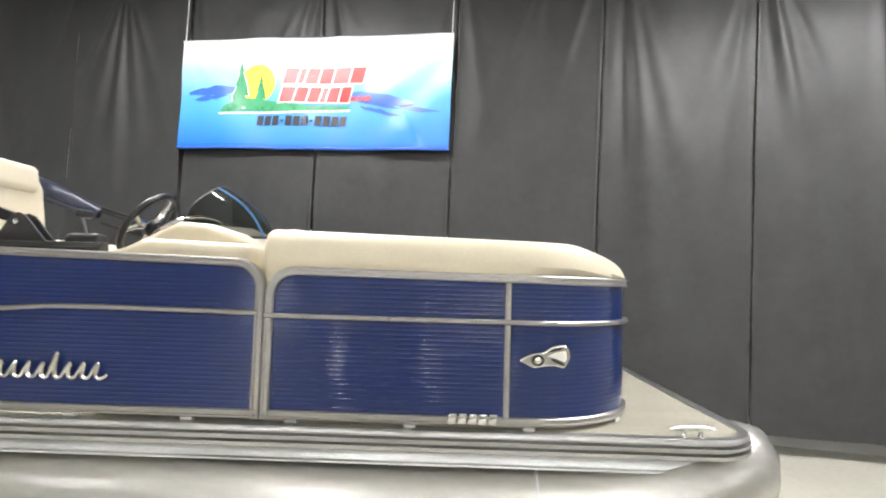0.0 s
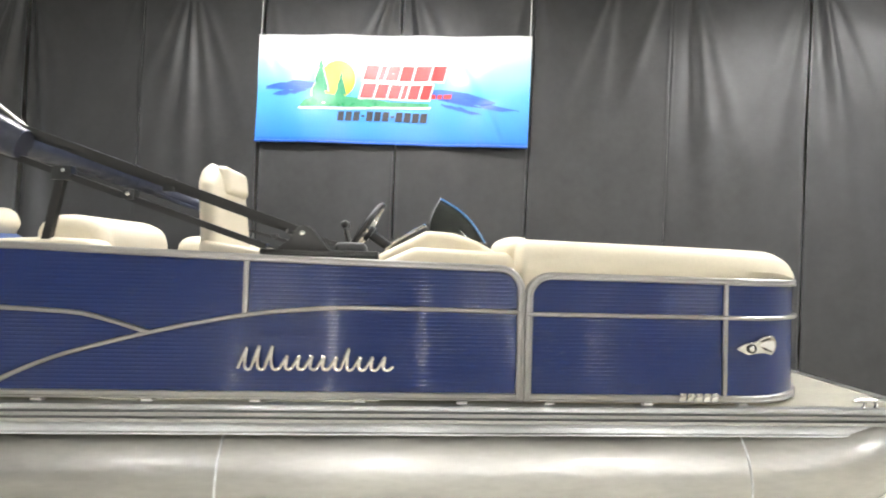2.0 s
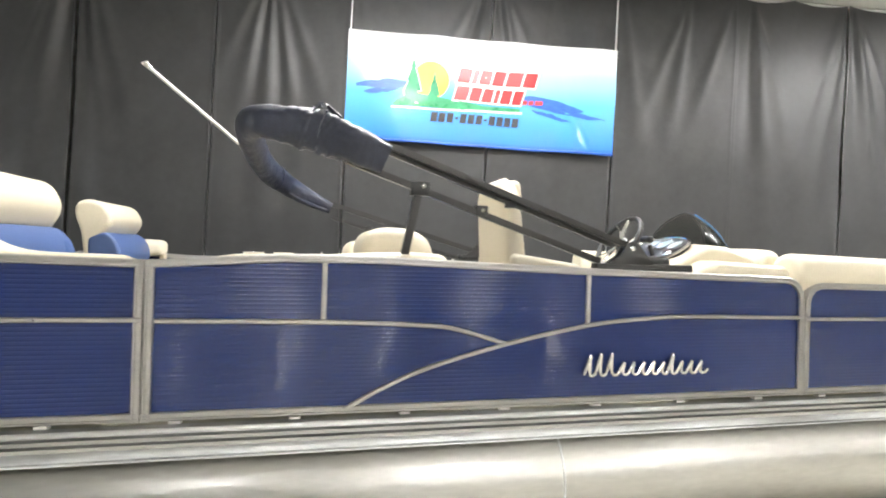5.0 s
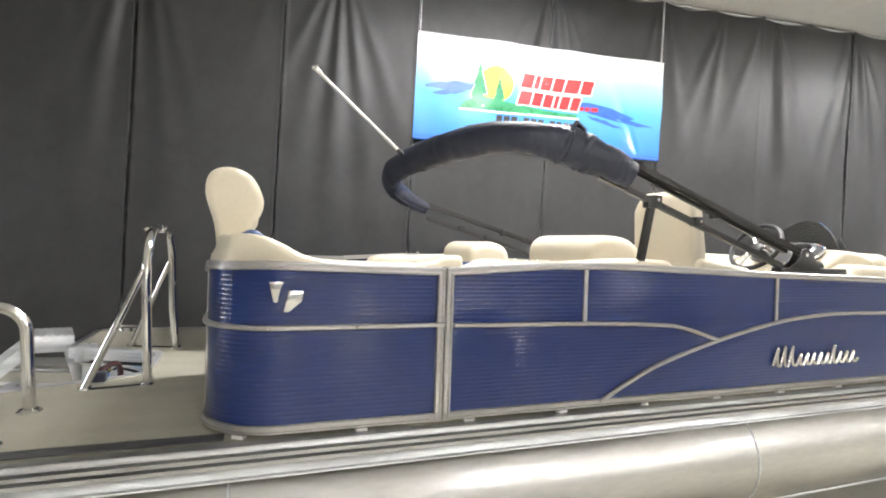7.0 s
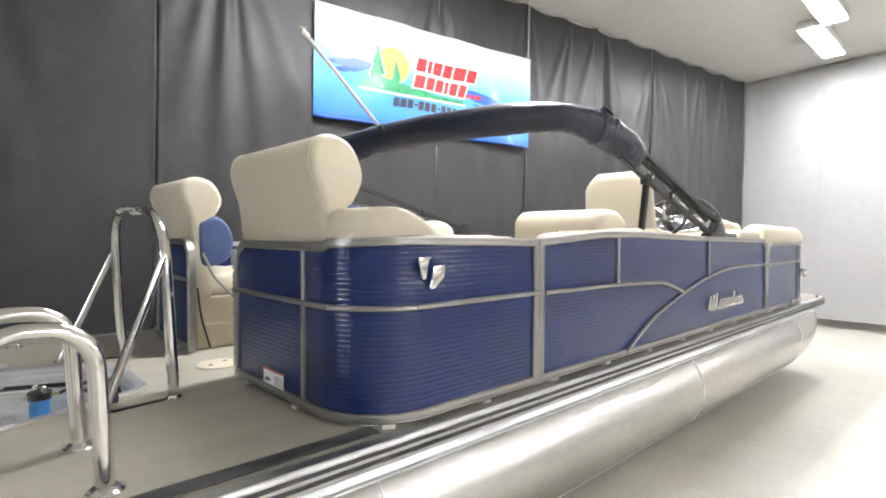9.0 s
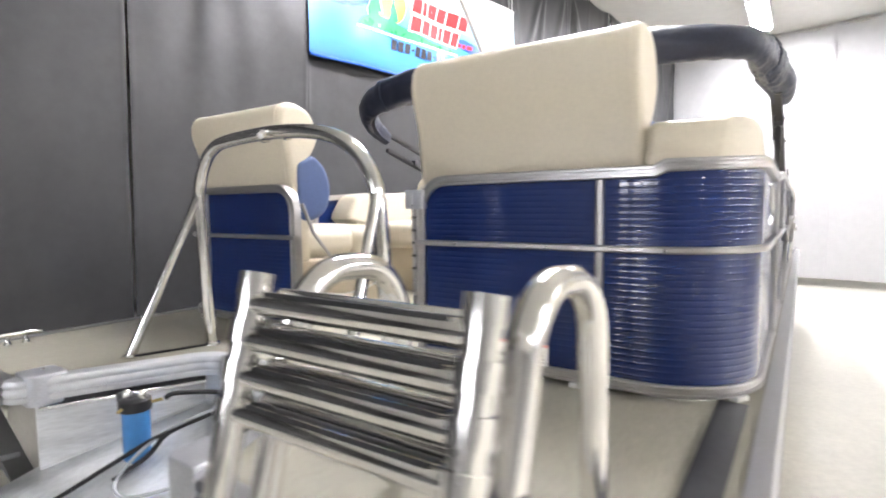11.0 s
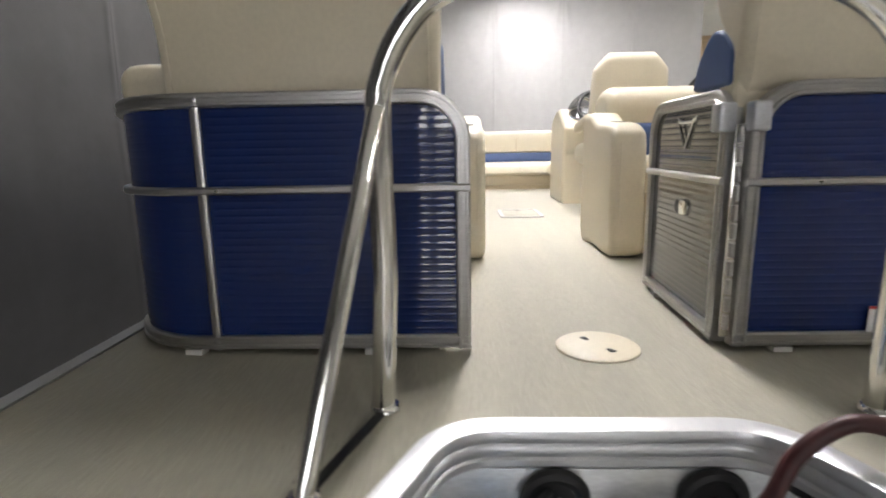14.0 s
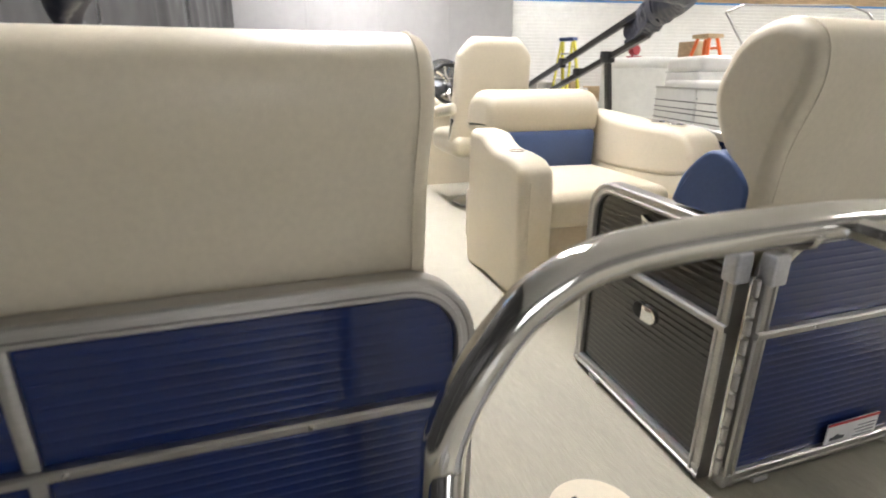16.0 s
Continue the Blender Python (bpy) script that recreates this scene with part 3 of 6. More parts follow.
    def tree(x, z, s):
        pts = [(x, z + s)]
        for k in range(1, 5):
            f = k / 4
            pts += [(x + s * 0.24 * f, z + s * (1 - f) + s * 0.04), (x + s * 0.13 * f, z + s * (1 - f) + s * 0.05)]
        left = [(2 * x - p[0], p[1]) for p in pts[1:]][::-1]
        return pts + left
    flat("white_edge", tree(-0.76, -0.19, 0.555), "white", 0.0078)
    flat("fir_tree", tree(-0.76, -0.17, 0.50), "green", 0.010, "tall green fir")
    flat("fir_tree", tree(-0.53, -0.17, 0.36), "green", 0.010, "small green fir")
    flat("shore_line", [(-0.98, -0.225), (-0.3, -0.215), (0.44, -0.19), (0.44, -0.17), (-0.3, -0.195), (-0.98, -0.205)], "white", 0.012)
    # two rows of red slanted blocks, one small one, and a row of dark bars
    x = -0.27
    for wd in (0.135, 0.055, 0.125, 0.125, 0.165, 0.135):
        flat("white_edge", bar(x + wd / 2, 0.175, wd + 0.034, 0.185, 0.25), "white", 0.009)
        flat("red_block", bar(x + wd / 2, 0.175, wd, 0.155, 0.25), "red", 0.013)
        x += wd + 0.022
    x = -0.30
    for wd in (0.14, 0.115, 0.11, 0.05, 0.11, 0.10):
        flat("white_edge", bar(x + wd / 2, -0.020, wd + 0.034, 0.180, 0.25), "white", 0.010)
        flat("red_block", bar(x + wd / 2, -0.020, wd, 0.150, 0.25), "red", 0.014)
        x += wd + 0.022
    x = 0.44
    for wd in (0.05, 0.05, 0.085):
        flat("red_block", bar(x + wd / 2, -0.065, wd, 0.045, 0.2), "red", 0.014)
        x += wd + 0.016
    x = -0.55
    for wd in (0.055, 0.055, 0.055, 0.03, 0.055, 0.055, 0.055, 0.03, 0.055, 0.055, 0.055, 0.055):
        hh = 0.03 if wd == 0.03 else 0.085
        flat("dark_bar", bar(x + wd * 0.62, -0.29, wd * 1.22, 0.10 if wd > 0.04 else 0.022, 0.1), "ink", 0.012)
        x += wd * 1.22 + 0.019
    for s in (-1, 1):
        a = turn @ Vector((s * (w / 2 - 0.02), 0, h / 2))
        b = Vector((a.x, a.y, CEIL))
        part("hanging_cord", tube([turn.inverted() @ a, turn.inverted() @ b], 0.005, 6), "white", root, "thin pale hanging cord")


def build_lamps():
    """Long high-bay lamps under the ceiling."""
    first = None
    # the lamp at (-8.8, -4.2) is unseen, added as fill for the stern
    for y, xs in ((2.8, (3.8,)), (2.5, (2.3,)), (3.4, (-1.7, -3.2)), (-4.2, (8.0, 1.9, -3.2, -8.8)), (-8.3, (6.0, 0.8, -4.5)), (-13.2, (5.2, 2.2, -0.8, -3.8)), (-18.4, (7.5, 3.5, -0.5, -4.5, -8.5))):
        for x in xs:
            if first is None:
                first = thing("ceiling_lamp", (x, y, CEIL - 0.16), "long white high-bay lamp with a bright flat diffuser", "ceiling lamp", group="ceiling lamps", boat=False)
                part("housing", prism([(x - 0.76, CEIL - 0.12), (x - 0.70, CEIL - 0.02), (x + 0.70, CEIL - 0.02), (x + 0.76, CEIL - 0.12), (x + 0.76, CEIL - 0.15), (x - 0.76, CEIL - 0.15)], "y", y - 0.16, y + 0.16, 0.006), "housing", first)
                part("diffuser", box((x - 0.72, y - 0.13, CEIL - 0.162), (x + 0.72, y + 0.13, CEIL - 0.152), 0.003), "lamp", first, "glowing diffuser")
                part("stem", lathe([(0.02, CEIL - 0.03), (0.02, CEIL)], (x, y, 0), "z", 10), "rail", first)
            else:
                copy_thing(first, Matrix.Translation((x, y, CEIL - 0.16)) @ Matrix.Rotation(radians(90 if y < -12 else 0), 4, "Z"))


build_room()
build_curtains()
build_banner()
build_lamps()


# ---- the hull ----
DECK = 0.785
CY = 3.515
SIDE, PORT = 2.195, 4.750
STERN, BOW = -4.705, 0.81
AFT, FORE = -5.57, 1.15


def deck_outline(grow=0.0):
    """Plan of the deck, anticlockwise, with the motor well cut into the stern."""
    s, p = SIDE - 0.012 - grow, PORT + 0.012 + grow
    pts = [(FORE + grow, s), (FORE + grow, p), (AFT - grow, p), (AFT - grow, 4.128), (-5.03 + grow, 3.896), (-5.03 + grow, 3.293), (AFT - grow, 3.066), (AFT - grow, s)]
    return [Vector((x, y, 0)) for x, y in pts]


def build_hull():
    hull = thing("pontoon_boat", (-2, CY, 0.10), "aluminium pontoon boat hull with a beige deck", "boat")
    pts = rounded(deck_outline(), [0.16, 0.16, 0.05, 0.03, 0.15, 0.15, 0.03, 0.05], 8, closed=True)
    n = len(pts)
    verts = [(p.x, p.y, DECK) for p in pts] + [(p.x, p.y, DECK - 0.03) for p in pts]
    deck = part("deck", raw(verts, [list(range(n)), list(range(n, 2 * n))] + [(i, (i + 1) % n, n + (i + 1) % n, n + i) for i in range(n)]), "deck", hull, "beige woven vinyl deck covering")
    # ridged rub rail round the deck edge
    normals = []
    for i in range(n):
        t = (pts[(i + 1) % n] - pts[i - 1]).normalized()
        normals.append(Vector((t.y, -t.x, 0)))
    prof = [(0.0, -0.006), (0.052, -0.006), (0.060, 0.0), (0.062, 0.010), (0.040, 0.014), (0.040, 0.021), (0.066, 0.025), (0.066, 0.036), (0.040, 0.040), (0.040, 0.047), (0.064, 0.052), (0.062, 0.066), (0.05, 0.070), (0.0, 0.070)]
    # round the motor well the rail is smoother, with two shallow beads
    soft = [(0.0, -0.006), (0.040, -0.006), (0.052, -0.002), (0.058, 0.008), (0.056, 0.018), (0.051, 0.022), (0.056, 0.027), (0.058, 0.036), (0.056, 0.044), (0.051, 0.048), (0.056, 0.053), (0.056, 0.064), (0.05, 0.070), (0.0, 0.070)]
    well = [i for i in range(n) if pts[i].x < -4.9 and 3.0 < pts[i].y < 4.2 and not (pts[i].x < AFT + 0.001 and (pts[i].y > 4.14 or pts[i].y < 3.05))]
    around = [i % n for i in range(well[-1], well[0] + n + 1)]
    for ids, shape, mat, note in ((around, prof, "rub", "ridged grey aluminium rub rail"), (well, soft, "satin", "satin aluminium rail round the motor well, paler for window light")):
        part("rub_rail", sweep([Vector((pts[i].x, pts[i].y, DECK - 0.001)) for i in ids], [normals[i] for i in ids], [(a * 0.8, b) for a, b in shape]), mat, hull, note)
    part("edge_strip", box((AFT + 0.02, SIDE + 0.016, DECK + 0.003), (-4.62, SIDE + 0.084, DECK + 0.009), 0.002), "rubber_grey", hull, "dark grey rubber edge strip")
    # long skirt plates and tubes under the deck
    for sgn in (-1, 1):
        y = SIDE + 0.02 if sgn < 0 else PORT - 0.02
        bm = prism([(y, DECK - 0.07), (y + sgn * 0.004, DECK - 0.072), (y + sgn * 0.030, DECK - 0.122), (y + sgn * 0.042, DECK - 0.125), (y + sgn * 0.042, DECK - 0.133), (y - sgn * 0.02, DECK - 0.133), (y - sgn * 0.02, DECK - 0.07)], "x", -5.3, 0.62, 0.002)
        for v in bm.verts:
            if v.co.x > 0.5:
                v.co.x += 0.17 + 0.25 * (v.co.z - (DECK - 0.133)) / 0.063
        part("skirt", bm, "plate", hull, "bright aluminium riser plate")
        build_tube(hull, SIDE + 0.28 if sgn < 0 else PORT - 0.28)
    build_well(hull)
    return hull


def build_tube(hull, y):
    """One flotation tube with a raised nose cone, weld seams and a keel bead."""
    R, z = 0.30, 0.40
    stations = [(-5.45, 0.0, R - 0.10), (-5.44, 0.0, R - 0.03), (-5.40, 0.0, R), (0.35, 0.0, R)]
    for k in range(1, 13):
        a = k / 12
        stations.append((0.35 + 1.07 * a, 0.23 * a ** 1.9, max(0.012, R * math.sqrt(max(0.0, 1 - a ** 4)))))
    seg = 40
    verts, faces = [], []
    for x, lift, r in stations:
        for k in range(seg):
            a = 2 * math.pi * k / seg
            verts.append((x, y + r * math.cos(a), z + lift + r * math.sin(a)))
    for i in range(len(stations) - 1):
        for k in range(seg):
            l = (k + 1) % seg
            faces.append((i * seg + k, i * seg + l, (i + 1) * seg + l, (i + 1) * seg + k))
    faces += [list(range(seg)), list(range((len(stations) - 1) * seg, len(stations) * seg))]
    tb = part("pontoon", raw(verts, faces), "tube", hull, "shiny round aluminium pontoon")
    for x in (-4.6, -2.03, 0.36):
        ring = [(x, y + (R + 0.001) * math.cos(a), z + (R + 0.001) * math.sin(a)) for a in [2 * math.pi * k / 48 for k in range(48)]]
        part("weld_seam", tube(ring, 0.005, 6, closed=True), "plate", tb)
    part("keel_bead", tube([(-5.3, y - 0.13 * (1 if y < CY else -1), z - 0.275), (0.3, y - 0.13 * (1 if y < CY else -1), z - 0.275)], 0.010, 8), "plate", tb)
    part("fin", prism([(0.55, z + 0.27), (1.05, z + 0.36), (1.12, z + 0.34), (1.02, z + 0.24)], "y", y - 0.012, y + 0.012, 0.003), "plate", tb)


def build_well(hull):
    """Aluminium motor well below the stern notch."""
    z1, z0 = DECK - 0.074, 0.60
    part("well_front", box((-5.070, 3.26, z0 - 0.01), (-5.056, 3.93, z1), 0.002), "plate", hull, "bare aluminium well front")
    part("weld_seam", tube([(-5.072, 3.27 + 0.022 * k, z0 + 0.002 * (k % 2)) for k in range(30)], 0.006, 6), "plate", hull)
    part("well_floor", prism([(-5.06, z0), (-5.75, z0 - 0.18), (-5.75, z0 - 0.192), (-5.06, z0 - 0.012)], "y", 3.06, 4.15, 0.002), "plate", hull, "bare aluminium sloping well floor")
    for s, y, ye in ((1, 3.925, 4.115), (-1, 3.265, 3.085)):
        a, b = Vector((-5.07, y, 0)), Vector((-5.53, ye, 0))
        o = Vector((0, 0.012 * s, 0))
        rows = [(a, z1), (a, z0 - 0.01), (b, z0 - 0.135), (b, z1)]
        part("well_side", raw([(p.x, p.y, z) for p, z in rows] + [(p.x + o.x, p.y + o.y, z) for p, z in rows], [(0, 1, 2, 3), (7, 6, 5, 4), (0, 4, 5, 1), (1, 5, 6, 2), (2, 6, 7, 3), (3, 7, 4, 0)]), "plate", hull, "bare aluminium side plate")
        # black strip put in for the shaded gap under the rail
        part("gap_strip", sweep([(a.x - 0.012, a.y - s * 0.022, z1 - 0.006), (b.x, b.y - s * 0.022, z1 - 0.006)], Vector((0, 0, 1)), [(-0.010, -0.014), (0.006, -0.014), (0.006, 0.014), (-0.010, 0.014)]), "rubber", hull, "black strip standing in for the dark gap")
        part("well_lip", tube([(a.x - 0.008, a.y - s * 0.016, z1 - 0.026), (b.x, b.y - s * 0.016, z1 - 0.026)], 0.012, 10), "chrome", hull, "bright rounded lip of the side plate")
        part("weld_seam", tube([(a.x, a.y - s * 0.004, z0 + 0.002), (b.x, b.y - s * 0.004, z0 - 0.118)], 0.005, 6), "plate", hull)
    part("transom", box((-5.60, 3.2, 0.30), (-5.56, 3.95, 0.445), 0.006), "plate", hull, "bare aluminium transom plate")
    for y in (3.69, 3.41):
        ring = [(-5.082, y + 0.05 * math.cos(a), 0.66 + 0.046 * math.sin(a)) for a in [2 * math.pi * k / 24 for k in range(24)]]
        part("grommet", tube(ring, 0.014, 8, closed=True), "rubber", hull, "black rubber cable grommet")
        part("grommet_web", lathe([(0.05, -5.081), (0.05, -5.085)], (0, y, 0.66), "x", 20), "rubber", hull)
    for x, y, m in ((-5.512, 4.112, 1), (-5.548, 3.150, -1)):
        cap = rounded([Vector((x + a, y + m * b, 0)) for a, b in ((0.058, -0.058), (0.056, 0.060), (-0.052, 0.064), (-0.056, -0.056))], [0.012, 0.012, 0.012, 0.036], 6, closed=True)
        part("rail_cap", prism([(p.x, p.y) for p in cap], "z", DECK - 0.086, DECK + 0.014, 0.006, 3), "grey_plastic", hull, "grey moulded rail end cap")
        part("rivet", lathe([(0.006, DECK + 0.0135), (0.005, DECK + 0.0165), (0.002, DECK + 0.0175)], (x + 0.012, y + m * 0.02, 0), "z", 8), "chrome", hull)


build_hull()


# ---- the fence round the deck ----
class Run:
    """A stretch of fence in plan: place and outward normal by length along it."""

    def __init__(self, pts):
        self.p = [Vector((*p[:2], 0)) for p in pts]
        self.s = [0.0]
        for a, b in zip(self.p, self.p[1:]):
            self.s.append(self.s[-1] + (b - a).length)
        self.length = self.s[-1]

    def at(self, s, z, off=0.0):
        s = min(max(s, 0), self.length)
        i = max(k for k in range(len(self.s) - 1) if self.s[k] <= s + 1e-9)
        f = (s - self.s[i]) / max(1e-9, self.s[i + 1] - self.s[i])
        q = self.p[i].lerp(self.p[i + 1], f)
        n = self.normal(s)
        return Vector((q.x + n.x * off, q.y + n.y * off, z))

    def normal(self, s):
        def tan(i):
            return (self.p[min(i + 1, len(self.p) - 1)] - self.p[max(i - 1, 0)]).normalized()
        i = max(k for k in range(len(self.s) - 1) if self.s[k] <= s + 1e-9)
        f = (s - self.s[i]) / max(1e-9, self.s[i + 1] - self.s[i])
        t = tan(i).lerp(tan(i + 1), min(1, max(0, f))).normalized()
        return Vector((t.y, -t.x, 0))

    def of(self, x=None, y=None):
        """The length at which the run reaches this x (or y)."""
        k = 0 if x is not None else 1
        v = x if x is not None else y
        best = min(range(len(self.p) - 1), key=lambda i: abs(min(max(v, min(self.p[i][k], self.p[i + 1][k])), max(self.p[i][k], self.p[i + 1][k])) - v))
        a, b = self.p[best][k], self.p[best + 1][k]
        f = 0 if abs(b - a) < 1e-9 else min(1, max(0, (v - a) / (b - a)))
        return self.s[best] + f * (self.s[best + 1] - self.s[best])


RAIL = [(-0.030, -0.017), (0.004, -0.017), (0.008, -0.013), (0.008, -0.007), (0.005, -0.005), (0.005, 0.004), (0.009, 0.006), (0.009, 0.012), (0.004, 0.016), (-0.030, 0.016)]
POST = [(-0.02, -0.010), (0.004, -0.010), (0.006, -0.006), (0.006, 0.006), (0.004, 0.010), (-0.02, 0.010)]
FLAT = [(-0.004, -0.009), (0.010, -0.009), (0.014, -0.005), (0.014, 0.005), (0.010, 0.009), (-0.004, 0.009)]
FOOT = 0.798


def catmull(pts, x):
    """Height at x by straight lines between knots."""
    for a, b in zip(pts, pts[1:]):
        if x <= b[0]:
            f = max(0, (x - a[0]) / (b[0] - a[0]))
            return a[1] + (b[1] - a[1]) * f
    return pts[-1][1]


def fence(name, run, top, label, uprights=(), mid=True, swoosh=None, round_a=0.0, round_b=0.0, group="fence sections", paint="blue_paint", kind="fence", s_mid=None, screws=True):
    """A ribbed panel in an aluminium frame: top(s) is the height of the top rail's middle."""
    L = run.length
    c = run.at(L / 2, DECK)
    f = thing(name, c, label, kind, group=group)
    steps = sorted({0.0, L, *[s for s in run.s], *[L * k / 24 for k in range(25)]})
    rows = []
    z = FOOT
    zmax = max(top(s) for s in steps)
    while z < zmax:
        rows += [(z, 0.0), (z + 0.0008, 0.0), (z + 0.0078, 0.0), (z + 0.0086, 0.0)] + [(z + 0.0086 + 0.0090 * k, 0.00034 * (1 - math.cos(2 * math.pi * k))) for k in (0.125, 0.25, 0.375, 0.5, 0.625, 0.75, 0.875)]
        z += 0.0176
    def clip(s):
        """How far the panel stays below the top rail where the frame's corner is rounded."""
        drop = 0.0
        for r, d in ((round_a, s - 0.017), (round_b, L - 0.017 - s)):
            if r and d < r:
                q = r - max(d, 0)
                drop = max(drop, r - math.sqrt(max(0, r * r - q * q)))
        return drop
    for r, a in ((round_a, 0.017), (round_b, L - 0.017)):
        if r:
            steps = sorted({*steps, *[a + (r * k / 8 if a < L / 2 else -r * k / 8) for k in range(9)]})
    verts, faces = [], []
    nr = len(rows)
    for s in steps:
        t = top(s)
        for zz, o in rows:
            verts.append(run.at(s, min(zz, t - clip(s)), o - 0.006))
    for i in range(len(steps) - 1):
        for j in range(nr - 1):
            faces.append((i * nr + j, (i + 1) * nr + j, (i + 1) * nr + j + 1, i * nr + j + 1))
    k = len(verts)
    for s in steps:
        verts += [run.at(s, FOOT, -0.016), run.at(s, top(s) - clip(s), -0.016)]
    for i in range(len(steps) - 1):
        q = k + 2 * i
        faces.append((q, q + 1, q + 3, q + 2))
    part("panel", raw(verts, faces), paint, f, smooth=32)
    # frame: up one end, along the top, down the other end
    def bend(s0, s1, r0, r1):
        pts = [(s0, FOOT), (s0, top(s0))] + [(s, top(s)) for s in steps if s0 + max(0.15, r0) < s < s1 - max(0.15, r1)] + [(s1, top(s1)), (s1, FOOT)]
        rs = [0, r0] + [0] * (len(pts) - 4) + [r1, 0]
        return [(p.x, p.y) for p in rounded([Vector((a, b, 0)) for a, b in pts], rs, 8)]
    w = 0.017
    line = bend(w, L - w, round_a, round_b)
    part("frame", sweep([run.at(s, zz) for s, zz in line], [run.normal(s) for s, zz in line], RAIL), "rail", f, "ridged aluminium frame")
    part("bottom_rail", sweep([run.at(s, FOOT + 0.018) for s in steps], [run.normal(s) for s in steps], RAIL), "rail", f)
    if mid:
        ss = [s for s in steps if s >= (s_mid or 0)]
        part("middle_rail", sweep([run.at(s, 1.19) for s in ss], [run.normal(s) for s in ss], FLAT), "rail", f)
        if screws:
            for k in range(int(L / 0.32)):
                s = 0.16 + 0.32 * k
                if s >= (s_mid or 0):
                    p, nn = run.at(s, 1.19, 0.013), run.normal(s)
                    part("screw", tube([p, p + nn * 0.004], [0.006, 0.003], 8), "chrome", f)
    for s, z0, z1 in uprights:
        part("upright", sweep([run.at(s, z0), run.at(s, z1)], run.normal(s), POST), "rail", f)
    for pts in swoosh or ():
        pts = flow([Vector((a, b, 0)) for a, b in pts], 6)
        part("trim_bar", sweep([run.at(p.x, p.y) for p in pts], [run.normal(p.x) for p in pts], FLAT), "rail", f, "curved aluminium trim bar")
    for k in range(int(L / 0.45) + 1):
        s = 0.12 + k * 0.45
        if s < L - 0.04:
            q, nn = run.at(s, 0), run.normal(s)
            t = Vector((-nn.y, nn.x, 0))
            a = q - nn * 0.022
            cs = [a - t * 0.022, a + t * 0.022, a + t * 0.022 + nn * 0.030, a - t * 0.022 + nn * 0.030]
            bm = raw([(p.x, p.y, zz) for zz in (DECK, FOOT) for p in cs], [(0, 1, 2, 3), (4, 5, 6, 7), (0, 1, 5, 4), (1, 2, 6, 5), (2, 3, 7, 6), (3, 0, 4, 7)])
            part("foot_block", bm, "white_plastic", f, "small white spacer block")
    return f


def mirror(pts):
    return [(p[0], PORT + SIDE - p[1]) for p in pts][::-1]


def plan(pts, r, n=8):
    return [(p.x, p.y) for p in rounded([Vector((*p, 0)) for p in pts], r, n)]


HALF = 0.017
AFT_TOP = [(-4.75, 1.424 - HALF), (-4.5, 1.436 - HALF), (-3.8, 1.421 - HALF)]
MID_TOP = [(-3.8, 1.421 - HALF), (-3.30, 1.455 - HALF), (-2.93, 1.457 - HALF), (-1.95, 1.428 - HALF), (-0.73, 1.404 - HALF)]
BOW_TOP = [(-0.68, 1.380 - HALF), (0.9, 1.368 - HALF)]


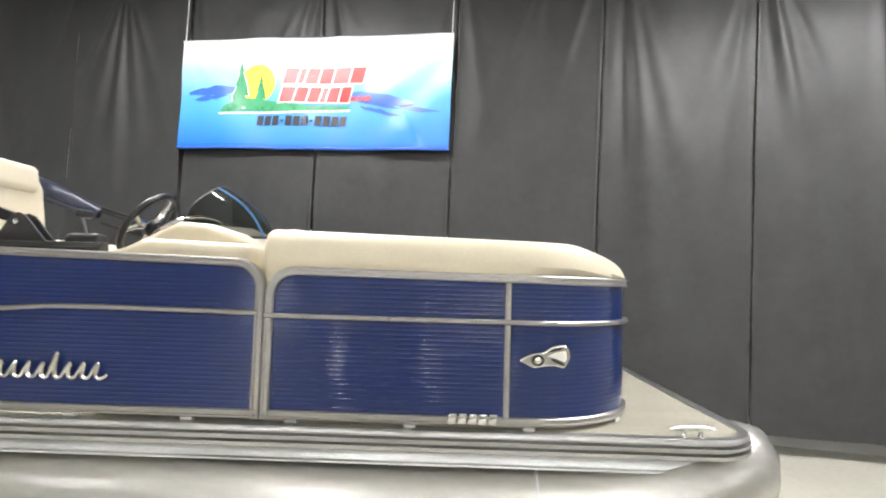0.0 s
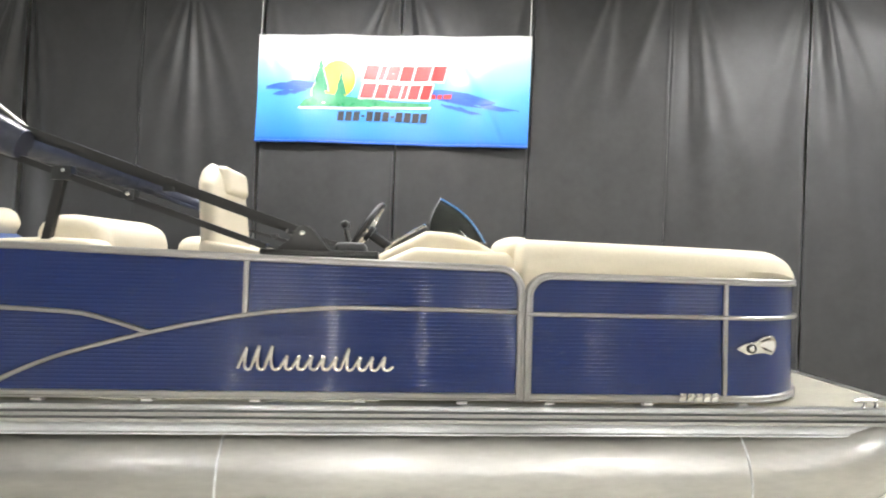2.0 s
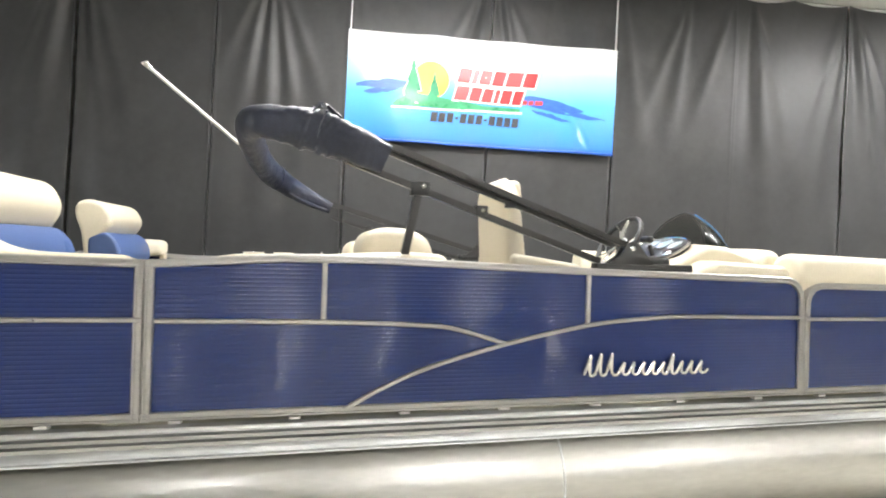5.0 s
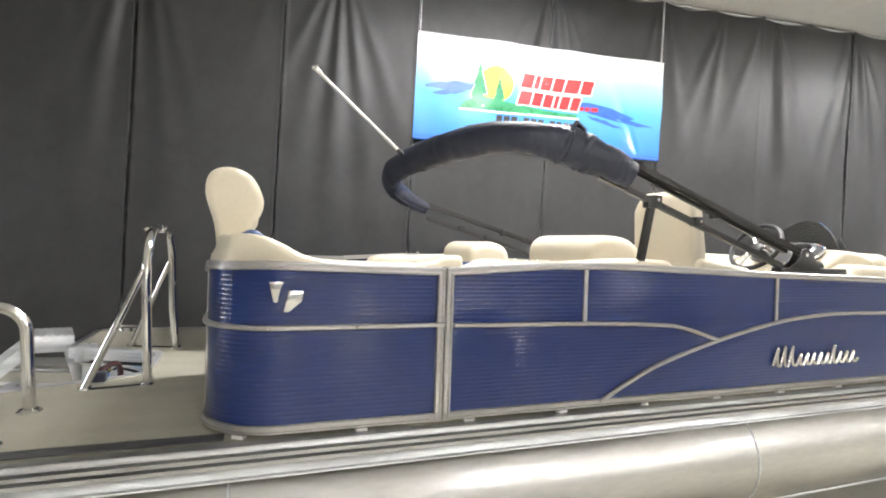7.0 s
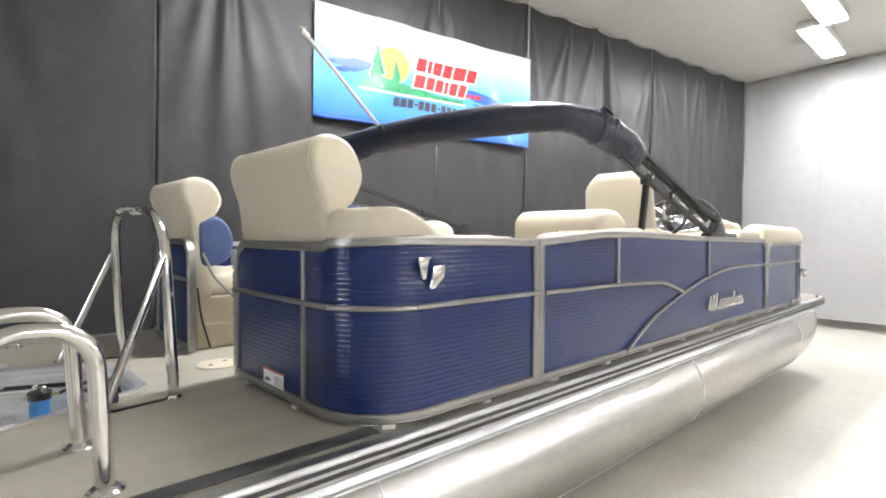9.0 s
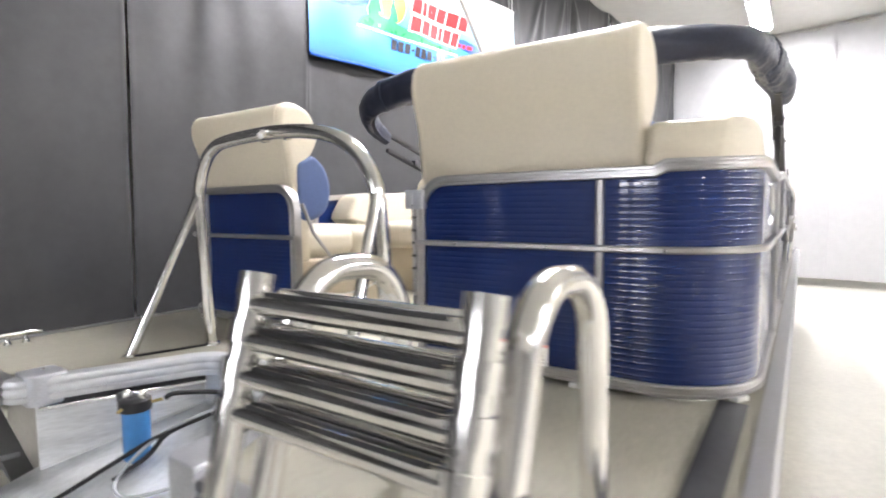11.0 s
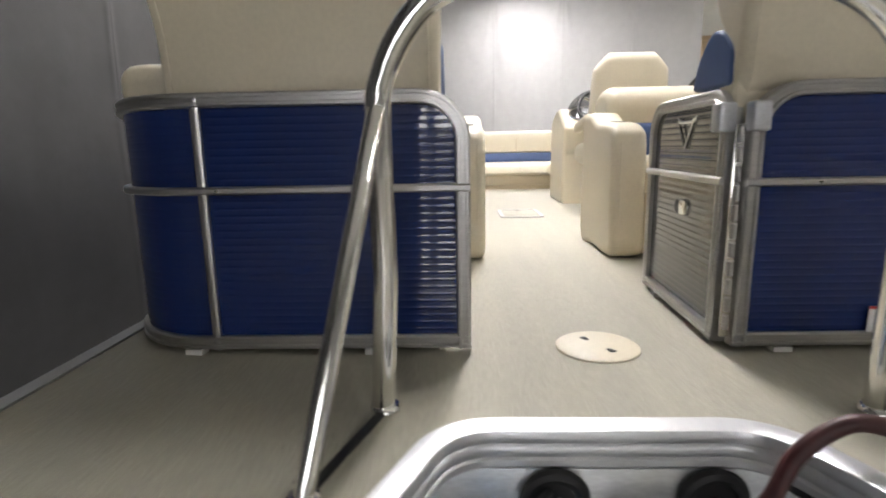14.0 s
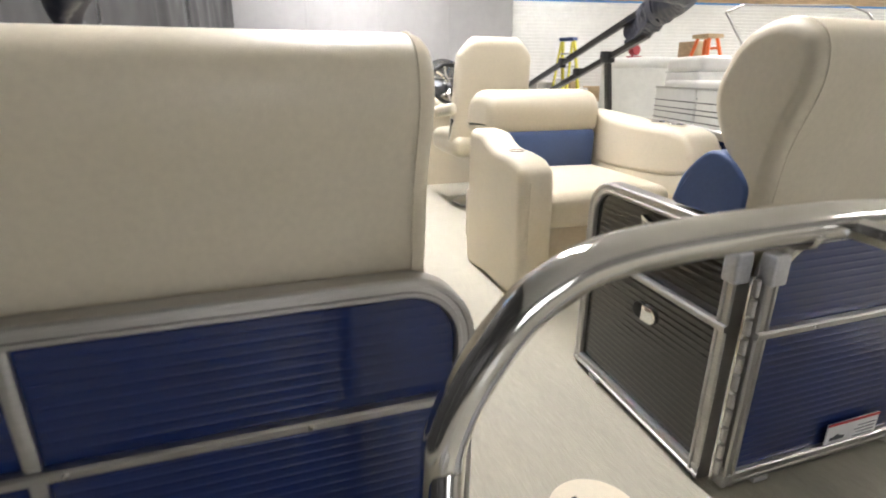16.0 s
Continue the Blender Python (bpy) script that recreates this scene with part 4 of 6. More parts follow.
def build_fences():
    # starboard aft: from the gate round the corner to the first joint
    p = plan([(STERN, 3.205), (STERN, SIDE), (-3.802, SIDE)], [0, 0.27, 0], 14)
    q = plan([(-3.802, PORT), (STERN, PORT), (STERN, 3.828)], [0, 0.27, 0], 14)
    for sgn, pts, where in ((1, p, "starboard"), (-1, q, "port")):
        run = Run(pts)
        L = run.length
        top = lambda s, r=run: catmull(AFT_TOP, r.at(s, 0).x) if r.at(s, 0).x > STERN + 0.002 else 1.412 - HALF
        if sgn < 0:
            top = lambda s, r=run: 1.395 - 0.03 * min(1, max(0, (r.at(s, 0).x + 4.7) / 0.5))
        post = run.of(y=2.575 if sgn > 0 else 4.455)
        fence("fence", run, top, "glossy blue ribbed fence panel round the stern corner, aluminium framed", [(post, FOOT, 1.40)], round_a=0.10 if sgn > 0 else 0.0, round_b=0.10 if sgn < 0 else 0.0)
    # middle
    p = [(-3.798, SIDE), (-0.706, SIDE)]
    for sgn, pts in ((1, p), (-1, mirror(p))):
        run = Run(pts)
        L = run.length
        def sx(x, sgn=sgn, L=L):
            s = x + 3.798
            return s if sgn > 0 else L - s
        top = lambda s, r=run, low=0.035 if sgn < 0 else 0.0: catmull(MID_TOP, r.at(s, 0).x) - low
        long_bar = [(-3.035, FOOT + 0.02), (-2.88, 0.90), (-2.675, 0.985), (-2.30, 1.088), (-1.925, 1.163), (-1.64, 1.193), (-1.38, 1.203), (-0.725, 1.198)]
        short_bar = [(-3.76, 1.186), (-3.11, 1.180), (-2.70, 1.165), (-2.55, 1.145), (-2.33, 1.082)]
        order = (lambda q: q) if sgn > 0 else (lambda q: q[::-1])
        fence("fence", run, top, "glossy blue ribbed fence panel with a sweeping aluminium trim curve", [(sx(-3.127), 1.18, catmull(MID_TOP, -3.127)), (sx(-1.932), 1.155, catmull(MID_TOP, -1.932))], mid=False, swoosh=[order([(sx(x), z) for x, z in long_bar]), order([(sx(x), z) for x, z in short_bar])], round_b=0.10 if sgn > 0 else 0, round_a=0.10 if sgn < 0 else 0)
    # bow: one piece from side to side
    r = 0.5
    p = plan([(-0.702, SIDE), (BOW, SIDE), (BOW, PORT), (-0.702, PORT)], [0, r, r, 0], 16)
    run = Run(p)
    L = run.length
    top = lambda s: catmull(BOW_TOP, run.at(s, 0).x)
    fence("fence", run, top, "glossy blue ribbed bow fence curving across the front deck", [(0.932, FOOT, 1.36), (L - 0.932, FOOT, 1.36), (L / 2 - 0.35, FOOT, 1.36), (L / 2 + 0.35, FOOT, 1.36)], round_a=0.10, round_b=0.10)
    # the open stern gate, swung inboard
    run = Run([(-4.670, 3.232), (-4.10, 3.205)][::-1])
    g = fence("stern_gate", run, lambda s: 1.405 - HALF, "open stern gate, charcoal ribbed panel in an aluminium frame", [], round_a=0.09, round_b=0.07, paint="charcoal_paint", kind="gate", group="")
    return g


def emblem_strip(name, x0, z0, heights, label, y=SIDE, slant=0.35, w=0.05, gap=0.02, base=None):
    """A row of raised silver slanted shapes standing for a maker's badge."""
    out = thing(name, (x0, y, z0), label, "badge")
    x = x0
    for wd, h in heights:
        pts = [(x, z0), (x + wd, z0), (x + wd + slant * h, z0 + h), (x + slant * h, z0 + h)]
        part("badge_stroke", prism(pts, "y", y - 0.014, y - 0.004, 0.003), "chrome", out)
        x += wd + gap
    if base:
        part("badge_underline", prism([(x0, z0), (x - gap, z0), (x - gap + 0.02, z0 + base), (x0 + 0.02, z0 + base)], "y", y - 0.012, y - 0.004, 0.002), "chrome", out)
    return out


def build_badges():
    # script badge: linked slanted strokes
    s = thing("side_badge", (-1.6, SIDE, 0.93), "raised silver script badge on the blue side panel", "badge")
    y = SIDE - 0.010
    # one flowing line: three tall strokes, then a run of low ones
    line = []
    x = -1.952
    for w, h in ((0.052, 0.092), (0.055, 0.098), (0.062, 0.098), (0.050, 0.055), (0.052, 0.055), (0.052, 0.055), (0.052, 0.055), (0.050, 0.052), (0.050, 0.092), (0.052, 0.055), (0.052, 0.055), (0.052, 0.055)):
        line += [(x, 0.934), (x + 0.018, 0.934 + h * 0.5), (x + 0.036, 0.934 + h), (x + 0.031, 0.934 + h * 0.55), (x + w * 0.62, 0.938)]
        x += w * 1.025
    line += [(x, 0.934), (x + 0.02, 0.95)]
    part("badge_stroke", tube(flow([Vector((a, y, b)) for a, b in line], 5), 0.0082, 8), "chrome", s)
    emblem_strip("model_badge", 0.010, 0.806, [(0.030, 0.04)] * 5, "small raised silver badge low on the bow panel", slant=0.12, gap=0.008)
    v = thing("corner_badge", (-4.42, SIDE, 1.3), "raised silver two-part badge on the stern corner", "badge")
    part("badge_stroke", prism([(-4.485, 1.362), (-4.432, 1.362), (-4.444, 1.330), (-4.452, 1.285), (-4.466, 1.285)], "y", SIDE - 0.016, SIDE - 0.004, 0.003), "chrome", v)
    part("badge_stroke", prism([(-4.432, 1.250), (-4.412, 1.250), (-4.366, 1.290), (-4.362, 1.330), (-4.414, 1.330)], "y", SIDE - 0.016, SIDE - 0.004, 0.003), "chrome", v)


GATE = build_fences()
build_badges()


# ---- upholstery ----
def flip(y):
    return PORT + SIDE - y


def curve2(pts, n=5):
    """A smooth closed outline through (x, z) points."""
    q = [Vector((p[0], p[1], 0)) for p in pts]
    m = len(q)
    out = []
    for i in range(m):
        a, b, c, d = q[i - 1], q[i], q[(i + 1) % m], q[(i + 2) % m]
        for k in range(n):
            t = k / n
            v = 0.5 * ((2 * b) + (c - a) * t + (2 * a - 5 * b + 4 * c - d) * t * t + (3 * b - a - 3 * c + d) * t ** 3)
            out.append((v.x, v.y))
    return out


def seam(pts, parent, mat="vinyl", r=0.0035):
    return part("piping", tube(pts, r, 6), mat, parent)


def stern_lounge(y0, y1, inner, label):
    """A forward-facing stern seat: moulded base, two-piece cushion, lumbar pad and a tall rounded back; y0 is the rail side, y1 the gate side."""
    s = 1 if y1 > y0 else -1
    lo, hi = min(y0, y1), max(y0, y1)
    t = thing("stern_lounge", (-4.4, (lo + hi) / 2, DECK), label, "boat seat", group="stern lounges")
    top = hi
    hi = hi - 0.06 if s > 0 else hi
    part("base", prism([(-4.66, DECK), (-4.12, DECK), (-4.08, 0.84), (-4.10, 1.09), (-4.66, 1.09)], "y", lo + 0.02, hi - 0.02, 0.02, 3), "shell", t, "tan moulded plastic base")
    face = hi - 0.02 + 0.001 if s > 0 else lo + 0.02 - 0.001
    part("base_groove", tube(flow([(-4.62, face, 0.93), (-4.5, face, 0.925), (-4.38, face, 0.905), (-4.22, face, 0.915), (-4.12, face, 0.945)], 6), 0.005, 6), "white_plastic", t)
    w = (hi - lo)
    part("seat_cushion", pillow((-4.46, (lo + hi) / 2, 1.155), (0.36, w - 0.04, 0.13), 0.045, (0, 0, 0.018)), "vinyl", t)
    part("seat_front", pillow((-4.20, (lo + hi) / 2, 1.150), (0.18, w - 0.04, 0.14), 0.05, (0.01, 0, 0.012)), "vinyl", t)
    back = curve2([(-4.660, 1.392), (-4.685, 1.56), (-4.722, 1.69), (-4.705, 1.772), (-4.635, 1.798), (-4.555, 1.768), (-4.510, 1.69), (-4.508, 1.63), (-4.540, 1.565), (-4.578, 1.515), (-4.584, 1.45), (-4.588, 1.385)])
    if s < 0:
        back = [(x, 1.385 + (z - 1.385) * 0.895) for x, z in back]
    hi = top
    b = part("backrest", roll_profile(back, lo + 0.015, hi - 0.015, 0.027, 5), "vinyl", t, "tall cream backrest with a rounded head pad")
    for end in (lo + 0.042, hi - 0.042):
        part("piping", tube([(p[0], end, p[1]) for p in back], 0.0024, 6, closed=True), "vinyl", b)
    part("lower_back", prism([(-4.665, 1.08), (-4.57, 1.08), (-4.57, 1.43), (-4.660, 1.43)], "y", lo + 0.017, hi - 0.017, 0.01), "vinyl", t)
    lum = curve2([(-4.640, 1.500), (-4.590, 1.538), (-4.530, 1.548), (-4.468, 1.49), (-4.442, 1.39), (-4.472, 1.29), (-4.56, 1.245), (-4.625, 1.26), (-4.640, 1.38)])
    if s < 0:
        lum = [(x, 1.385 + (z - 1.385) * 0.93) for x, z in lum]
    part("lumbar_pad", roll_profile(lum, lo + 0.010, hi - (0.048 if s > 0 else 0.010), 0.022, 4), "blue_vinyl", t, "blue vinyl lumbar pad")
    if s > 0:
        wing = curve2([(-4.640, 1.414), (-4.641, 1.45), (-4.636, 1.492), (-4.590, 1.534), (-4.530, 1.544), (-4.470, 1.49), (-4.447, 1.44), (-4.444, 1.414), (-4.49, 1.410), (-4.54, 1.409), (-4.60, 1.410)])
        part("lumbar_wing", roll_profile(wing, hi - 0.11, hi - 0.009, 0.009, 4), "blue_vinyl", t, "blue vinyl lumbar side")
        return t
    # hinge arms on the gate side
    f = hi - 0.012 if s > 0 else lo + 0.012
    part("hinge_arm", tube([(-4.62, f + s * 0.006, 1.33), (-4.56, f + s * 0.008, 1.20), (-4.37, f + s * 0.008, 0.985)], 0.008, 8), "rail", t, "grey metal recliner arm")
    part("hinge_arm", tube([(-4.37, f + s * 0.012, 0.985), (-4.17, f + s * 0.012, 1.085)], 0.007, 8), "chrome", t)
    part("latch", lathe([(0.02, f + s * 0.004), (0.02, f + s * 0.018), (0.012, f + s * 0.022)], (-4.18, 0, 1.075), "y", 14), "black", t, "black latch knob")
    part("lift_strap", tube(flow([(-4.65, f + s * 0.006, 1.14), (-4.63, f + s * 0.008, 0.97), (-4.585, f + s * 0.010, 0.80)], 5), 0.005, 6), "black", t)
    return t


def stern_bolster(s):
    """Armrest pad on the rail that wraps the stern corner and steps down going forward."""
    def Y(y):
        return y if s > 0 else flip(y)
    a, b = Y(SIDE + 0.012), Y(SIDE + 0.272)
    t = thing("armrest_bolster", (-4.35, Y(SIDE + 0.12), 1.40), "cream vinyl armrest pad on the fence, stepping down", "armrest", group="armrest bolsters")
    out = curve2([(-4.668, 1.40), (-4.676, 1.48), (-4.655, 1.525), (-4.57, 1.532), (-4.50, 1.524), (-4.43, 1.496), (-4.36, 1.460), (-4.26, 1.438), (-4.02, 1.432), (-3.93, 1.425), (-3.93, 1.385), (-4.3, 1.385)])
    if s < 0:
        part("pad", pillow((-4.47, 4.62, 1.440), (0.24, 0.17, 0.11), 0.04, (0, 0, 0.01)), "vinyl", t)
        part("apron", box((-4.40, 4.62, DECK + 0.01), (-4.36, 4.70, 1.40), 0.01), "shell", t, "tan inner side panel")
        return t
    bm = roll_profile(out, a, b, 0.03, 4)
    cx, cy, R = STERN + 0.27, Y(SIDE + 0.27), 0.262
    for v in bm.verts:
        dx, dy = v.co.x - cx, v.co.y - cy
        if dx < 0 and dy * s < 0 and math.hypot(dx, dy) > R:
            k = R / math.hypot(dx, dy)
            v.co.x, v.co.y = cx + dx * k, cy + dy * k
    part("pad", bm, "vinyl", t)
    part("apron", prism([(-4.40, DECK + 0.01), (-3.95, DECK + 0.01), (-3.95, 1.40), (-4.40, 1.40)], "y", Y(SIDE + 0.03), Y(SIDE + 0.12), 0.01), "shell", t, "tan inner side panel")
    return t


def facing_chair(s):
    """An aft-facing club chair with a stepped inner arm, deep roll back and blue lumbar."""
    def Y(y):
        return y if s > 0 else flip(y)
    t = thing("club_chair", (-3.2, Y(2.72), DECK), "cream vinyl club chair with a blue lumbar band and rolled back", "boat seat", group="club chairs")
    arm = curve2([(-3.64, 0.80), (-3.652, 1.0), (-3.645, 1.28), (-3.60, 1.352), (-3.50, 1.375), (-3.38, 1.380), (-3.30, 1.400), (-3.24, 1.428), (-3.15, 1.432), (-3.09, 1.41), (-3.08, 1.2), (-3.08, 0.80), (-3.3, 0.79)], 4)
    a = part("arm", roll_profile(arm, Y(3.055), Y(3.205), 0.035, 5), "vinyl", t, "thick stepped cream arm")
    part("cup_ring", lathe([(0.032, 1.374), (0.033, 1.380), (0.027, 1.380), (0.026, 1.374)], (-3.44, Y(3.13), 0), "z", 20), "black", t, "dark cup ring")
    seam([(-3.655, Y(3.17), 0.83), (-3.655, Y(3.17), 1.29)], t)
    part("base", prism([(-3.54, DECK), (-2.72, DECK), (-2.72, 1.06), (-3.54, 1.06)], "y", Y(2.42), Y(3.07), 0.012), "shell", t, "tan moulded base")
    part("seat_cushion", pillow((-3.27, Y(2.735), 1.135), (0.62, 0.63, 0.15), 0.05, (0.006, 0, 0.02)), "vinyl", t)
    part("lumbar_pad", pillow((-2.920, Y(2.735), 1.285), (0.10, 0.62, 0.22), 0.03, (0.015, 0, 0)), "blue_vinyl", t, "blue vinyl lumbar band")
    roll = curve2([(-2.940, 1.375), (-2.965, 1.45), (-2.955, 1.53), (-2.905, 1.578), (-2.82, 1.590), (-2.72, 1.578), (-2.645, 1.53), (-2.62, 1.44), (-2.64, 1.36), (-2.8, 1.35)])
    dz = 0.0 if s > 0 else -0.045
    part("back_roll", roll_profile([(x, z + dz) for x, z in roll], Y(2.40), Y(3.045), 0.06, 5), "vinyl", t, "rolled cream back cushion")
    part("back_shell", prism([(-2.92, 1.0), (-2.68, 1.0), (-2.66, 1.40), (-2.94, 1.40)], "y", Y(2.42), Y(3.03), 0.02, 3), "vinyl", t)
    side = curve2([(-3.62, 1.25), (-3.60, 1.40), (-3.50, 1.448), (-3.2, 1.452), (-2.9, 1.472), (-2.70, 1.475), (-2.60, 1.45), (-2.58, 1.30), (-3.0, 1.2)], 4)
    part("outer_arm", roll_profile([(x, z + dz) for x, z in side], Y(SIDE + 0.02), Y(2.405), 0.035, 4), "vinyl", t, "cream outer arm along the fence")
    part("outer_base", prism([(-3.60, DECK), (-2.60, DECK), (-2.60, 1.28), (-3.60, 1.28)], "y", Y(SIDE + 0.035), Y(2.40), 0.015), "vinyl", t)
    if s > 0:
        for x in (-3.42, -3.30):
            part("cup_ring", lathe([(0.040, 1.450), (0.043, 1.460), (0.034, 1.460), (0.032, 1.452)], (x, 2.31, 0), "z", 20), "chrome", t, "chrome cup holder ring")
    return t


def helm_chair():
    t = thing("helm_chair", (-2.1, 2.72, DECK), "high-backed cream captain's chair on a pedestal", "captain's chair")
    part("pedestal", lathe([(0.16, DECK), (0.16, DECK + 0.012), (0.05, DECK + 0.03), (0.045, 1.10), (0.09, 1.13), (0.09, 1.15)], (-2.02, 2.72, 0), "z", 24), "rail", t, "aluminium pedestal")
    part("seat", pillow((-2.0, 2.72, 1.215), (0.50, 0.50, 0.15), 0.06, (0.01, 0, 0.02)), "vinyl", t)
    # back: broad below, shoulders drawn in to the head
    n = 12
    verts, faces = [], []
    rows = 40
    for j in range(rows + 1):
        v = math.sin(j / rows * math.pi / 2)
        z = 1.24 + 0.632 * v
        half = 0.272 - 0.03 * v if v < 0.82 else 0.2474 - 0.100 * ((v - 0.82) / 0.18) ** 1.25
        xm = -2.165 - 0.06 * v
        th = 0.072 * (1 - 0.2 * v)
        if v > 0.9:
            th *= math.sqrt(max(0.02, 1 - ((v - 0.9) / 0.1) ** 2))
        for k in range(28):
            a = 2 * math.pi * k / 28
            ca, sa = math.cos(a), math.sin(a)
            e = 0.45
            yy = math.copysign(abs(ca) ** e, ca) * half
            xx = math.copysign(abs(sa) ** 0.7, sa) * th
            verts.append((xm + xx, 2.705 + yy, z))
    for j in range(rows):
        for k in range(28):
            l = (k + 1) % 28
            faces.append((j * 28 + k, j * 28 + l, (j + 1) * 28 + l, (j + 1) * 28 + k))
    faces += [list(range(28)), list(range(rows * 28, rows * 28 + 28))]
    part("backrest", raw(verts, faces), "vinyl", t, "high cream backrest", smooth=60)
    part("headrest", pillow((-2.175, 2.705, 1.792), (0.085, 0.335, 0.145), 0.036, m=Matrix.Rotation(radians(-6), 4, "Y")), "vinyl", t, "small padded cream headrest")
    for y in (2.445, 2.965):
        part("armrest", pillow((-2.04, y, 1.425), (0.38, 0.065, 0.075), 0.03, m=Matrix.Rotation(radians(8), 4, "Y")), "vinyl", t, "padded cream armrest")
        part("arm_bracket", tube([(-2.2, y, 1.385), (-2.16, y, 1.25)], 0.012, 8), "black_metal", t)
    return t


def build_bow_seats():
    """The U-shaped bow lounge: back cushions, blue band, seat pads and moulded base following the bow fence."""
    t = thing("bow_lounge", (0, CY, DECK), "cream U-shaped bow lounge with a blue band along its back", "boat seat")
    r = 0.40
    def ring(off, r):
        return rounded([Vector((-0.69, SIDE + off, 0)), Vector((BOW - off, SIDE + off, 0)), Vector((BOW - off, PORT - off, 0)), Vector((-0.69, PORT - off, 0))], [0, max(0.03, 0.5 - off), max(0.03, 0.5 - off), 0], 12)
    def loft(prof, ends=True, top=None):
        """prof: list of (inward offset, height); heights may sink towards the bow."""
        lines = [ring(o, r) for o, z in prof]
        inner = ring(0.034, r)
        m, n = len(prof), len(lines[0])
        # close the ends with rounded caps
        verts, faces = [], []
        cap = 4
        def section(i, shift, shrink):
            cz = sum(z for o, z in prof) / m
            co = sum(o for o, z in prof) / m
            out = []
            for (o, z), line in zip(prof, lines):
                o2, z2 = co + (o - co) * shrink, cz + (z - cz) * shrink
                p = line[i]
                d = (o2 - o)
                sgn = 1 if i < n / 2 else -1
                zz = z2 + (top(p.x) if top else 0) * (z2 - 1.2 if z2 > 1.2 else 0) / 0.3
                if zz < 1.372 and o < 0.034:
                    p = inner[i]
                out.append((p.x + shift, p.y + (sgn * d if shift else 0), zz))
            return out
        secs = []
        for k in range(cap):
            a = k / cap * math.pi / 2
            secs.append(section(0, -0.035 * math.cos(a) + 0.0001, 0.72 + 0.28 * math.sin(a)))
        for i in range(n):
            secs.append(section(i, 0, 1.0))
        for k in range(cap - 1, -1, -1):
            a = k / cap * math.pi / 2
            secs.append(section(n - 1, -0.035 * math.cos(a) + 0.0001, 0.72 + 0.28 * math.sin(a)))
        for s in secs:
            verts += s
        for i in range(len(secs) - 1):
            for q in range(m):
                l = (q + 1) % m
                faces.append((i * m + q, i * m + l, (i + 1) * m + l, (i + 1) * m + q))
        faces += [list(range(m)), list(range((len(secs) - 1) * m, len(secs) * m))]
        return raw(verts, faces)
    sink = lambda x: -0.002 - 0.022 * min(1, max(0, (x + 0.5) / 1.0)) - 0.058 * min(1, max(0, (x - 0.50) / 0.25))
    back = curve2([(0.0, 1.385), (0.004, 1.46), (0.035, 1.515), (0.09, 1.530), (0.15, 1.518), (0.195, 1.47), (0.208, 1.38), (0.20, 1.26), (0.18, 1.20), (0.05, 1.20)], 3)
    part("back_cushion", loft(back, top=sink), "vinyl", t, "plump cream back cushion over the fence top")
    band = curve2([(0.03, 1.22), (0.16, 1.215), (0.19, 1.16), (0.185, 1.08), (0.03, 1.07)], 3)
    part("blue_band", loft(band), "blue_vinyl", t, "blue vinyl band")
    seat = curve2([(0.05, 0.98), (0.05, 1.08), (0.30, 1.088), (0.58, 1.075), (0.635, 1.03), (0.62, 0.95), (0.3, 0.94)], 3)
    part("seat_pad", loft(seat), "vinyl", t)
    base = [(0.03, DECK), (0.03, 0.96), (0.60, 0.96), (0.61, 0.92), (0.58, DECK + 0.05), (0.56, DECK + 0.045), (0.56, DECK)]
    part("base", loft(base), "shell", t, "tan moulded base")
    part("end_backrest", pillow((-0.675, 2.655, 1.375), (0.15, 0.50, 0.33), 0.06, (0.01, 0, 0.012), m=Matrix.Rotation(radians(-8), 4, "Y")), "vinyl", t, "cream backrest across the end of the seat")
    for y in (CY - 0.36, CY + 0.36):
        seam([(BOW - 0.20, y, 1.21), (BOW - 0.21, y, 1.36), (BOW - 0.13, y, 1.435), (BOW - 0.02, y, 1.40)], t, "shell", 0.008)
        seam([(BOW - 0.16, y, 1.082), (BOW - 0.58, y, 1.077), (BOW - 0.635, y, 1.03), (BOW - 0.63, y, 0.97)], t, "shell", 0.008)
    return t


